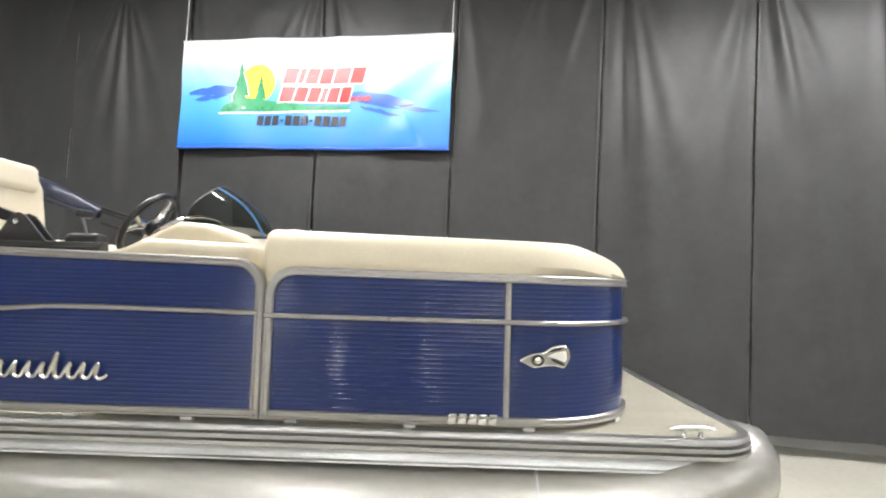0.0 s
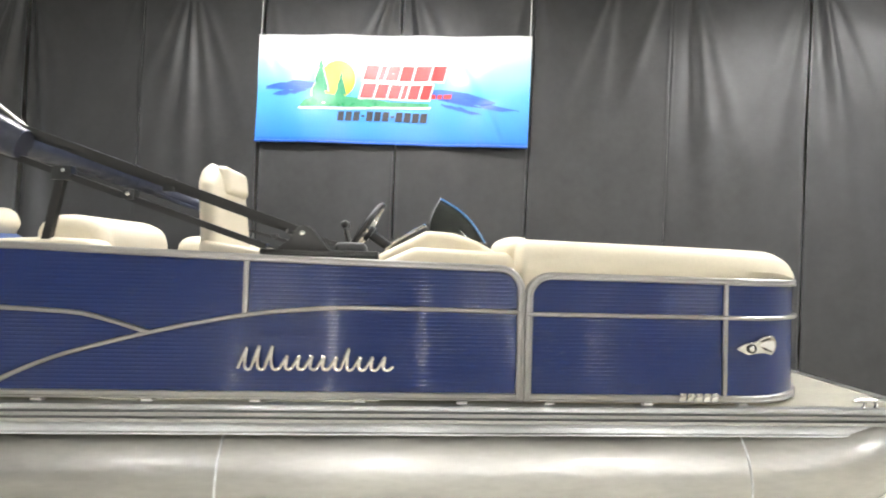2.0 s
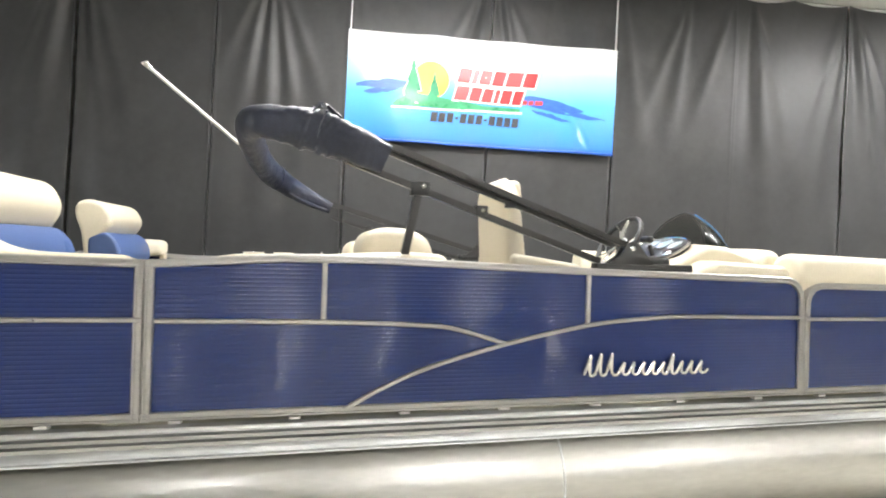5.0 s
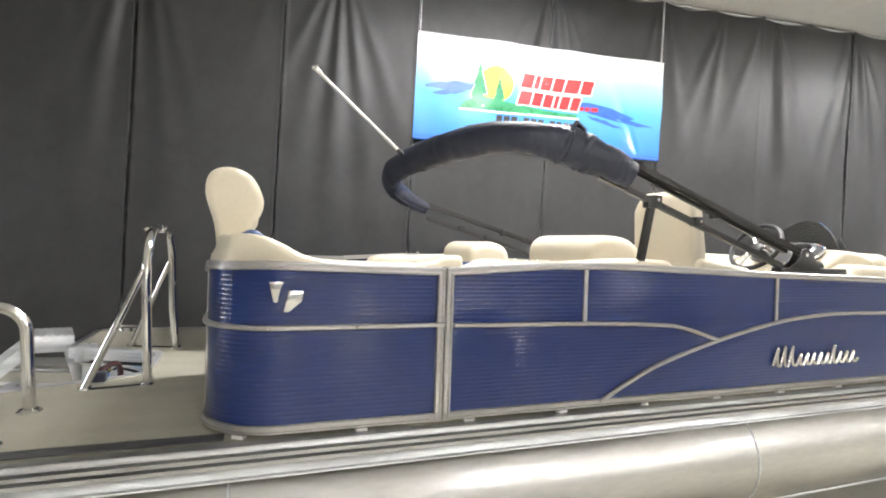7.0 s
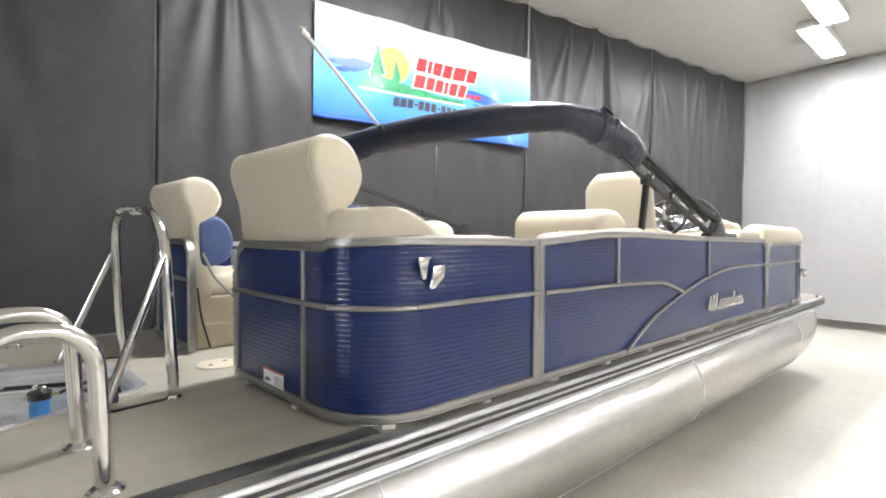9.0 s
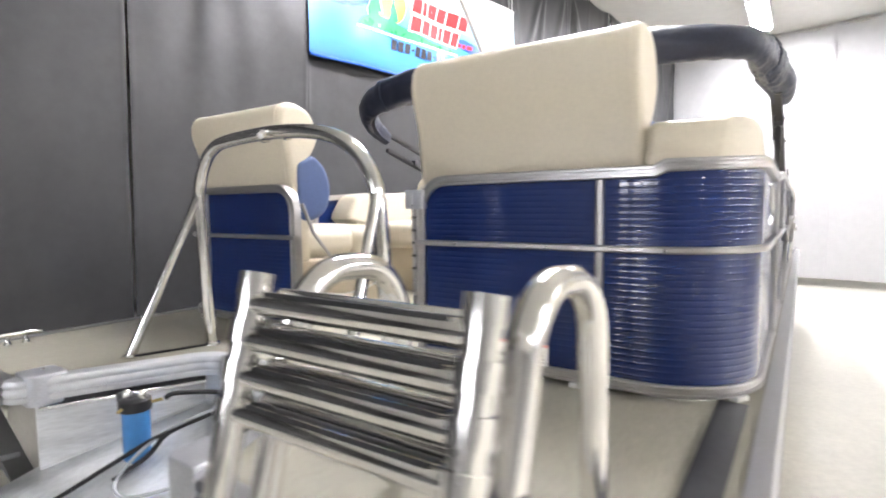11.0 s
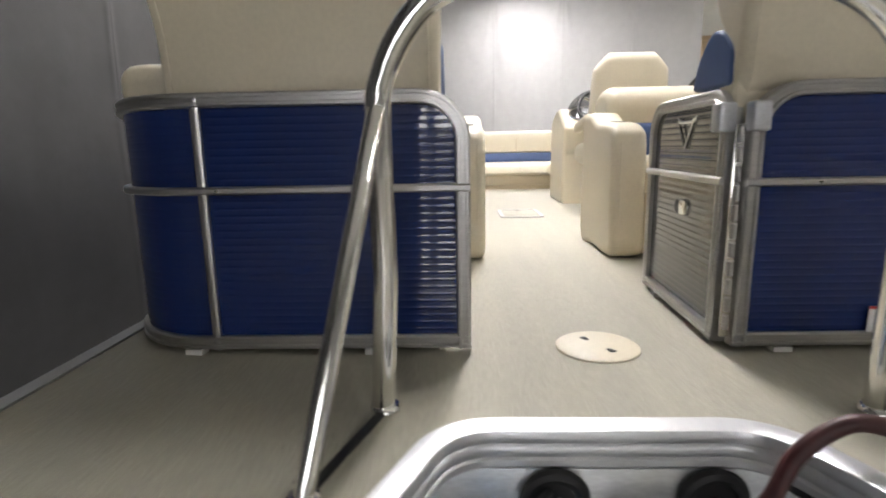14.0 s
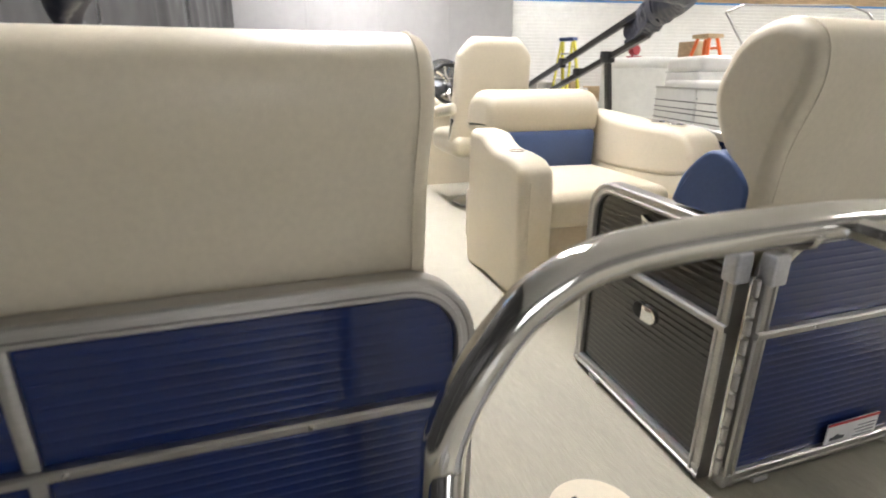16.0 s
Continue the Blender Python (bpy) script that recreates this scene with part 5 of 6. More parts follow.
def build_console():
    t = thing("helm_console", (-1.1, 2.6, DECK), "cream moulded helm console with a smoked windscreen and wheel", "helm console")
    y0, y1 = SIDE + 0.03, 2.98
    body = rounded([Vector(p) for p in [(-1.38, DECK, 0), (-1.40, 1.20, 0), (-1.46, 1.425, 0), (-1.375, 1.447, 0), (-1.145, 1.588, 0), (-1.02, 1.580, 0), (-0.90, 1.535, 0), (-0.80, 1.47, 0), (-0.78, DECK, 0)]], [0, 0.05, 0.03, 0.04, 0.05, 0.10, 0.10, 0.05, 0.0], 5, closed=True)
    out = [(p.x, p.y) for p in body]
    bm = roll_profile(out, 2.36, y1, 0.03, 5)
    for v in bm.verts:
        if v.co.z > 1.40:
            v.co.z -= (v.co.z - 1.40) * 0.20 * max(0.0, (2.56 - v.co.y) / 0.20) ** 1.6
    part("body", bm, "gelcoat", t, "cream moulded console body")
    low = [(p.x, p.y) for p in rounded([Vector(p) for p in [(-1.36, DECK, 0), (-1.385, 1.395, 0), (-1.205, 1.478, 0), (-0.745, 1.462, 0), (-0.735, DECK, 0)]], [0, 0.05, 0.10, 0.06, 0], 6, closed=True)]
    part("side_pod", roll_profile(low, y0, 2.40, 0.04, 5), "gelcoat", t, "lower cream side pod")
    # dash panel on the slope
    d = Vector((0.265, 0, 0.17)).normalized()
    nn = Vector((-d.z, 0, d.x))
    def dash(u, v, h):
        return Vector((-1.375, 2.67, 1.447)) + d * u + Vector((0, v, 0)) + nn * h
    rim = [dash(0.155 + 0.125 * math.copysign(abs(math.cos(a)) ** 0.8, math.cos(a)), 0.23 * math.copysign(abs(math.sin(a)) ** 0.8, math.sin(a)), 0.004) for a in [2 * math.pi * k / 32 for k in range(32)]]
    bm = raw(rim + [p - nn * 0.02 for p in rim], [list(range(32)), list(range(32, 64))] + [(i, (i + 1) % 32, 32 + (i + 1) % 32, 32 + i) for i in range(32)])
    panel = part("dash_panel", bm, "black", t, "dark glossy instrument panel")
    part("dash_rim", tube(rim, 0.008, 8, closed=True), "chrome", t, "chrome dash rim")
    for u, v, r in ((0.19, -0.13, 0.045), (0.20, -0.03, 0.052), (0.20, 0.08, 0.045), (0.12, 0.15, 0.035), (0.10, -0.16, 0.03)):
        c = dash(u, v, 0.008)
        q = Vector((0, 0, 1)).rotation_difference(nn).to_matrix().to_4x4()
        part("gauge", turned(lathe([(r, -0.004), (r, 0.006), (r * 0.85, 0.008), (r * 0.8, 0.004), (0.002, 0.004)], (0, 0, 0), "z", 20), Matrix.Translation(c) @ q), "gauge", t, "round silver gauge")
    # smoked windscreen, a leaning dome wrapped round the front of the dash
    verts, faces = [], []
    cols, rws = 24, 8
    w = cols + 1
    for off in (0.0, 0.005):
        for q in range(rws + 1):
            v = q / rws
            for k in range(w):
                a = math.pi * (k / cols - 0.5)
                rise = max(0.0, math.cos(a)) ** 0.75
                bulge = 0.022 * math.sin(math.pi * v) * rise
                verts.append((-1.125 + (0.30 + off) * math.cos(a) - 0.245 * rise * v + bulge, 2.655 + (0.268 + off) * math.sin(a) * (1 - 0.22 * v * rise), 1.515 - 0.012 * abs(math.sin(a)) + 0.235 * rise * v + bulge))
    m = (rws + 1) * w
    for s in (0, m):
        for j in range(rws):
            for k in range(cols):
                q = s + j * w + k
                faces.append((q, q + 1, q + w + 1, q + w))
    part("windscreen", raw(verts, faces), "smoke", t, "dark smoked acrylic windscreen", smooth=70)
    edge = [Vector(v) for v in verts[rws * w:(rws + 1) * w]]
    part("windscreen_edge", tube(edge, 0.004, 6), "black", t)
    # thin blue tube down the front of the windscreen
    part("front_blue_line", tube([Vector(verts[q * w + cols // 2 - 3]) + Vector((0.006, -0.003, 0.004)) for q in range(rws + 1)], 0.004, 6), "filter_blue", t, "thin blue line down the front of the windscreen")
    part("windscreen_trim", tube([Vector(v) for v in verts[:w]], 0.006, 6), "rubber", t, "dark rubber base trim")
    # wheel
    c = Vector((-1.45, 2.71, 1.555))
    ax = Vector((-0.84, 0, 0.54)).normalized()
    q = Vector((0, 0, 1)).rotation_difference(ax).to_matrix().to_4x4()
    mtx = Matrix.Translation(c) @ q
    wheel = part("steering_wheel", turned(tube([(0.165 * math.cos(a), 0.165 * math.sin(a), 0.02) for a in [2 * math.pi * k / 36 for k in range(36)]], 0.0155, 10, closed=True), mtx), "black", t, "black padded steering wheel")
    for k in range(3):
        a = 2 * math.pi * k / 3 + 0.5
        for w in (-0.20, 0.20):
            arm = [(0.035 * math.cos(a), 0.035 * math.sin(a), 0.004), (0.09 * math.cos(a + w * 0.5), 0.09 * math.sin(a + w * 0.5), 0.012), (0.155 * math.cos(a + w * 1.4), 0.155 * math.sin(a + w * 1.4), 0.02)]
            part("spoke", turned(tube(flow(arm, 4), [0.014] * 5 + [0.011] * 4, 8), mtx), "chrome", wheel, "forked chrome spoke")
    part("hub", turned(lathe([(0.045, -0.02), (0.045, 0.004), (0.03, 0.016), (0.004, 0.02)], (0, 0, 0), "z", 20), mtx), "black", wheel)
    part("column", tube([c, c - ax * 0.14], 0.026, 12), "black", t)
    # throttle lever on the side pod
    lev = part("throttle_box", pillow((-1.50, 2.33, 1.455), (0.15, 0.09, 0.075), 0.03), "black", t, "black throttle box")
    part("lever", tube([(-1.50, 2.33, 1.46), (-1.525, 2.33, 1.55)], 0.011, 8), "black", lev)
    part("lever_grip", pillow((-1.53, 2.35, 1.575), (0.035, 0.09, 0.035), 0.015), "black", lev, "black lever grip")
    return t


# ---- bimini, poles and rails ----
def build_bimini():
    t = thing("bimini_top", (-2.5, CY, 1.42), "folded bimini top in a navy boot on black arms", "bimini top")
    sq = [(-0.014, -0.014), (0.014, -0.014), (0.014, 0.014), (-0.014, 0.014)]
    slim = [(-0.010, -0.010), (0.010, -0.010), (0.010, 0.010), (-0.010, 0.010)]
    for s, y, drop in ((1, 2.24, 0.0), (-1, 4.725, -0.05)):
        k = 0.34 if s > 0 else 0.285
        z0 = 1.535 + drop
        up = Vector((0, -s, 0))
        arm = part("upper_arm", sweep([(-1.70, y, z0), (-3.10, y, z0 + k * 1.40)], up, sq), "black_metal", t)
        part("lower_arm", sweep([(-1.86, y - s * 0.004, z0 - 0.075), (-3.05, y - s * 0.004, z0 - 0.075 + k * 1.17)], up, sq), "black_metal", t)
        part("inner_arm", sweep([(-1.78, y + s * 0.03, z0 + k * 0.08 - 0.024), (-3.05, y + s * 0.03, z0 + k * 1.35 - 0.024)], up, slim), "black_metal", t)
        for x in (-2.45, -2.72):
            z = z0 - 0.075 + k * (-1.86 - x)
            part("clamp", box((x - 0.028, y - 0.024, z - 0.012), (x + 0.028, y + 0.024, z + 0.034), 0.006), "black", t, "black plastic clamp")
            part("clamp_bolt", lathe([(0.009, y - s * 0.024), (0.009, y - s * 0.030), (0.004, y - s * 0.033)], (x, 0, z + 0.012), "y", 10), "chrome", t)
        b = part("base_track", box((-1.885, y - 0.03, 1.405), (-1.365, y + 0.03, 1.452), 0.006), "black_metal", t, "black mounting track")
        part("track_lip", box((-1.88, y - 0.036, 1.425), (-1.37, y + 0.036, 1.433), 0.002), "black", b)
        hump = [(-1.82, 1.45), (-1.76, 1.49), (-1.725, 1.55), (-1.695, 1.562), (-1.665, 1.55), (-1.62, 1.495), (-1.58, 1.45)]
        part("hinge_plate", prism(hump, "y", y - s * 0.020, y - s * 0.030, 0.002), "black_metal", b)
        part("hinge_plate", prism(hump, "y", y + s * 0.020, y + s * 0.030, 0.002), "black_metal", b)
        part("pin", lathe([(0.011, y - s * 0.030), (0.011, y - s * 0.036), (0.005, y - s * 0.039)], (-1.70, 0, 1.525), "y", 12), "chrome", b)
        zb = z0 - 0.075 + k * 0.88
        part("clamp", box((-2.325, y + s * 0.03 - 0.016, z0 + k * 0.60 - 0.045), (-2.275, y + s * 0.03 + 0.016, z0 + k * 0.60 + 0.014), 0.005), "black", t, "black plastic clamp")
        if s < 0:
            continue
        part("brace", sweep([(-2.795, y, 1.45), (-2.735, y, zb)], up, [(-0.013, -0.017), (0.013, -0.017), (0.013, 0.017), (-0.013, 0.017)]), "black_metal", t, "upright support brace")
        part("brace_foot", box((-2.83, y - 0.02, 1.43), (-2.76, y + 0.02, 1.462), 0.005), "chrome", t)
        part("brace_head", box((-2.775, y - 0.022, zb - 0.035), (-2.695, y + 0.022, zb + 0.025), 0.006), "black", t)
    # boot: a sagging wrinkled sleeve round the folded cloth
    ctl = [(-2.88, 2.215, 1.878, 0.058), (-2.99, 2.22, 1.925, 0.072), (-3.10, 2.26, 1.973, 0.078), (-3.21, 2.29, 2.006, 0.078), (-3.33, 2.31, 2.022, 0.070), (-3.43, 2.37, 2.034, 0.066), (-3.49, 2.58, 2.055, 0.074), (-3.52, 2.90, 2.070, 0.082), (-3.545, 3.30, 2.079, 0.086), (-3.556, 3.75, 2.080, 0.088), (-3.53, 4.20, 2.058, 0.088), (-3.43, 4.55, 2.012, 0.082), (-3.26, 4.69, 1.925, 0.068), (-3.06, 4.72, 1.835, 0.046)]
    path = flow([c[:3] for c in ctl], 16)
    rad = flow([(c[3], 0, 0) for c in ctl], 16)
    n, seg = len(path), 40
    verts, faces = [], []
    for i, p in enumerate(path):
        tg = (path[min(i + 1, n - 1)] - path[max(i - 1, 0)]).normalized()
        side = tg.cross(Vector((0, 0, 1))).normalized()
        up = side.cross(tg).normalized()
        for k in range(seg):
            a = 2 * math.pi * k / seg
            r = rad[i].x
            crumple = 0.45 + 0.75 * math.exp(-((i - 40) / 16) ** 2) + 0.3 * math.exp(-((i - 160) / 14) ** 2)
            f = 1.05 + crumple * (0.16 * noise.noise(Vector((i * 0.08, math.cos(a) * 1.5, math.sin(a) * 1.5))) + 0.22 * abs(noise.noise(Vector((i * 0.22, math.cos(a) * 2.2, math.sin(a) * 2.2 + 7)))) + 0.13 * abs(noise.noise(Vector((i * 0.16 + a * 0.6, math.cos(a) * 3.2, math.sin(a) * 3.2 + 3)))))
            sag = 1.18 if math.sin(a) < 0 else 0.80
            verts.append(p + side * math.cos(a) * r * 0.72 * f + up * math.sin(a) * r * sag * f)
    for i in range(n - 1):
        for k in range(seg):
            l = (k + 1) % seg
            faces.append((i * seg + k, i * seg + l, (i + 1) * seg + l, (i + 1) * seg + k))
    faces += [list(range(seg)), list(range((n - 1) * seg, n * seg))]
    boot = part("boot", raw(verts, faces), "canvas", t, "wrinkled navy canvas boot", smooth=50)
    for i in (42, 166):
        tg = (path[i + 1] - path[i - 1]).normalized()
        side = tg.cross(Vector((0, 0, 1))).normalized()
        up = side.cross(tg).normalized()
        r = rad[i].x
        ring = [path[i] + side * math.cos(a) * r * 0.84 + up * math.sin(a) * r * (1.30 if math.sin(a) < 0 else 0.98) for a in [2 * math.pi * k / 28 for k in range(28)]]
        part("strap", sweep(ring, tg, [(-0.022, -0.004), (0.022, -0.004), (0.022, 0.005), (-0.022, 0.005)], closed=True), "canvas", boot, "navy binding strap")
    knot = path[42]
    for k, (dx, dy, dz, w) in enumerate(((0.05, 0.02, 0.030, 0.040), (-0.04, 0.05, 0.024, 0.034), (0.02, -0.03, 0.034, 0.030))):
        c = knot + Vector((0, 0, rad[42].x * 0.86))
        fold = flow([c + Vector((-0.03, -0.02, -0.012)), c + Vector((dx * 0.4, dy * 0.4, dz)), c + Vector((dx, dy, dz * 0.5)), c + Vector((dx * 1.7, dy * 1.7, -0.01))], 5)
        part("tie_end", sweep(fold, Vector((0.1, 0.2, 1)), [(-0.004, -w / 2), (0.006, -w / 5), (-0.002, 0), (0.007, w / 4), (-0.004, w / 2), (-0.008, 0)]), "canvas", boot, "loose crumpled tie end")
    for i0, i1, s in ((4, 40, -1), (176, 206, 1)):
        fold = [path[i] + Vector((0, s * -0.035, -rad[i].x * 0.95)) for i in range(i0, i1)]
        part("cloth_fold", sweep(fold, Vector((0, 0, 1)), [(-0.012, -0.02), (0.004, -0.024), (0.012, 0.0), (0.004, 0.022), (-0.012, 0.02)]), "canvas", boot, "folded cloth showing below the boot")
    return t


def build_light_pole():
    a, b = Vector((-3.655, 3.546, 2.118)), Vector((-4.207, 3.501, 2.562))
    d = (b - a).normalized()
    t = thing("support_pole", (-3.62, 3.55, 2.09), "slim white telescopic pole with a chrome clip end", "pole")
    part("pole", tube([a, b - d * 0.03], 0.011, 10), "white_plastic", t)
    part("collar", tube([a - d * 0.05, a + d * 0.012], 0.015, 10), "black", t)
    part("clip", join(tube([b - d * 0.04, b], 0.016, 10), tube([b - Vector((0.02, 0, 0)), b + Vector((0.018, 0, 0.012))], 0.012, 8)), "chrome", t, "chrome clip end")
    return t


def build_tow_bar():
    t = thing("tow_bar", (-5.05, CY, DECK), "polished stainless tow bar hoop standing on the stern deck", "tow bar")
    r = 0.0225
    yl, yr = 3.985, 3.085
    hoop = [Vector((-4.985, yl + 0.02, DECK))] + flow([(-5.01, yl + 0.003, 1.05), (-5.02, yl + 0.004, 1.32), (-5.022, 3.979, 1.395), (-5.025, 3.942, 1.468), (-5.025, 3.885, 1.522), (-5.025, 3.79, 1.548), (-5.027, 3.53, 1.556), (-5.027, 3.31, 1.534), (-5.025, 3.187, 1.481), (-5.022, 3.118, 1.39), (-5.02, yr + 0.012, 1.28), (-5.01, yr + 0.004, 1.05)], 6) + [Vector((-5.00, yr, DECK))]
    part("hoop", tube(hoop, r, 18), "chrome", t)
    for y, y2, s in ((yl + 0.015, 4.085, 1), (yr, 3.04, -1)):
        part("brace", tube([(-5.255, y2, DECK), (-5.03, y - s * 0.012, 1.345)], 0.0165, 14), "chrome", t)
        part("brace_foot", lathe([(0.026, DECK), (0.026, DECK + 0.004), (0.019, DECK + 0.010)], (-5.255, y2, 0), "z", 18), "chrome", t)
        part("leg_foot", lathe([(0.031, DECK), (0.031, DECK + 0.004), (0.025, DECK + 0.012)], (-4.985 if s > 0 else -5.0, y, 0), "z", 18), "chrome", t)
        # thin dark strip that also paints in the shadow between the feet
        part("base_strip_shadow", sweep([(-5.25, y2 - s * 0.002, DECK + 0.004), (-4.99, y, DECK + 0.004)], Vector((0, 0, 1)), [(-0.004, -0.008), (0.002, -0.008), (0.002, 0.008), (-0.004, 0.008)]), "rubber", t, "dark strip between the feet, with their shadow painted in")
        for q in ((0.026, 0.014), (-0.026, -0.014)):
            part("bolt", lathe([(0.007, DECK + 0.006), (0.007, DECK + 0.012), (0.003, DECK + 0.015)], (-5.255 + q[0], y2 + q[1], 0), "z", 8), "chrome", t)
    # tow hook on the crown
    part("tow_hook", tube(flow([(-5.04, 3.53, 1.55), (-5.065, 3.525, 1.548), (-5.09, 3.515, 1.543), (-5.10, 3.51, 1.535)], 5), [0.013] * 10 + [0.011] * 6, 8), "chrome", t, "small welded tow hook")
    for y, z in ((3.585, 1.5505), (3.475, 1.5505)):
        part("hook_collar", tube([(-5.025, y + 0.006, z), (-5.025, y - 0.006, z - 0.0003)], 0.0245, 18), "chrome", t)
    return t


def build_boarding_ladder():
    """Two hoop grab rails with a four-step folding ladder stowed between them."""
    for y in (2.742, 2.366):
        g = thing("ladder_grab_rail", (-5.4, y, DECK), "polished stainless hoop grab rail on the swim deck", "grab rail", group="ladder grab rails")
        hoop = rounded([Vector(p) for p in [(-5.365, y, DECK), (-5.385, y, 1.205), (-5.60, y, 1.213), (-5.72, y - 0.005, 0.80), (-5.735, y - 0.005, 0.62)]], [0, 0.105, 0.105, 0.2, 0], 10)
        part("hoop", tube(hoop, 0.0225, 18), "chrome", g)
        part("foot", lathe([(0.044, DECK), (0.044, DECK + 0.006), (0.027, DECK + 0.018)], (-5.365, y, 0), "z", 18), "chrome", g)
        for q in (-0.033, 0.033):
            part("bolt", lathe([(0.008, DECK + 0.005), (0.008, DECK + 0.011), (0.004, DECK + 0.014)], (-5.365 + q, y, 0), "z", 8), "chrome", g)
    t = thing("boarding_ladder", (-5.75, 2.56, 0.70), "folded four-step stainless boarding ladder with black treads", "ladder")
    ya, yb = 2.730, 2.368
    top, foot = Vector((-5.70, 0, 1.209)), Vector((-5.84, 0, 0.66))
    d = (foot - top).normalized()
    for y in (ya, yb):
        part("stile", tube([(top.x, y, top.z), (foot.x, y, foot.z)], 0.0205, 14), "chrome", t)
        for k in range(1, 4):
            p = top + d * (0.052 * k)
            part("slide_collar", tube([(p.x, y, p.z), (p.x + d.x * 0.03, y, p.z + d.z * 0.03)], 0.0245, 14), "chrome", t)
        part("cap", tube([(top.x - d.x * 0.012, y, top.z - d.z * 0.012), (top.x + d.x * 0.02, y, top.z + d.z * 0.02)], 0.0225, 14), "chrome", t)
        inner = -0.03 if y == ya else 0.03
        part("inner_stile", tube([(top.x + 0.035, y + inner, top.z - 0.05), (foot.x + 0.04, y + inner, foot.z)], 0.015, 12), "chrome", t)
    for k in range(4):
        p = top + d * (0.030 + 0.048 * k)
        step = part("step", tube([(p.x, ya, p.z), (p.x, yb, p.z)], 0.0155, 16), "chrome", t, "round stainless step")
        part("tread", sweep([(p.x + 0.010, ya - 0.035, p.z + 0.010), (p.x + 0.010, yb + 0.035, p.z + 0.010)], Vector((0.15, 0, 1)), [(-0.010, -0.006), (0.004, -0.006), (0.006, 0.006), (0.003, 0.012), (0.006, 0.018), (-0.010, 0.020)]), "rubber", step, "black grooved rubber tread")
        part("step_rail", tube([(p.x + 0.034, ya - 0.02, p.z + 0.008), (p.x + 0.034, yb + 0.02, p.z + 0.008)], 0.009, 10), "chrome", step)
    part("strap", sweep(rounded([Vector(p) for p in [(-5.80, 2.340, 0.975), (-5.80, 2.396, 0.975), (-5.655, 2.394, 0.985), (-5.655, 2.338, 0.985)]], 0.015, 4, closed=True), Vector((0, 0, 1)), [(-0.02, -0.002), (0.02, -0.002), (0.02, 0.002), (-0.02, 0.002)], closed=True), "rubber", t, "black retaining strap")
    return t


def build_cleat(x, y):
    t = thing("cleat", (x, y, DECK), "small polished deck cleat", "cleat", group="deck cleats")
    part("horns", tube([(x - 0.085, y, DECK + 0.032), (x - 0.05, y, DECK + 0.038), (x + 0.05, y, DECK + 0.038), (x + 0.085, y, DECK + 0.032)], [0.006, 0.010, 0.010, 0.006], 10), "chrome", t)
    for q in (-0.03, 0.03):
        part("leg", lathe([(0.014, DECK), (0.008, DECK + 0.012), (0.008, DECK + 0.034)], (x + q, y, 0), "z", 12), "chrome", t)
    return t


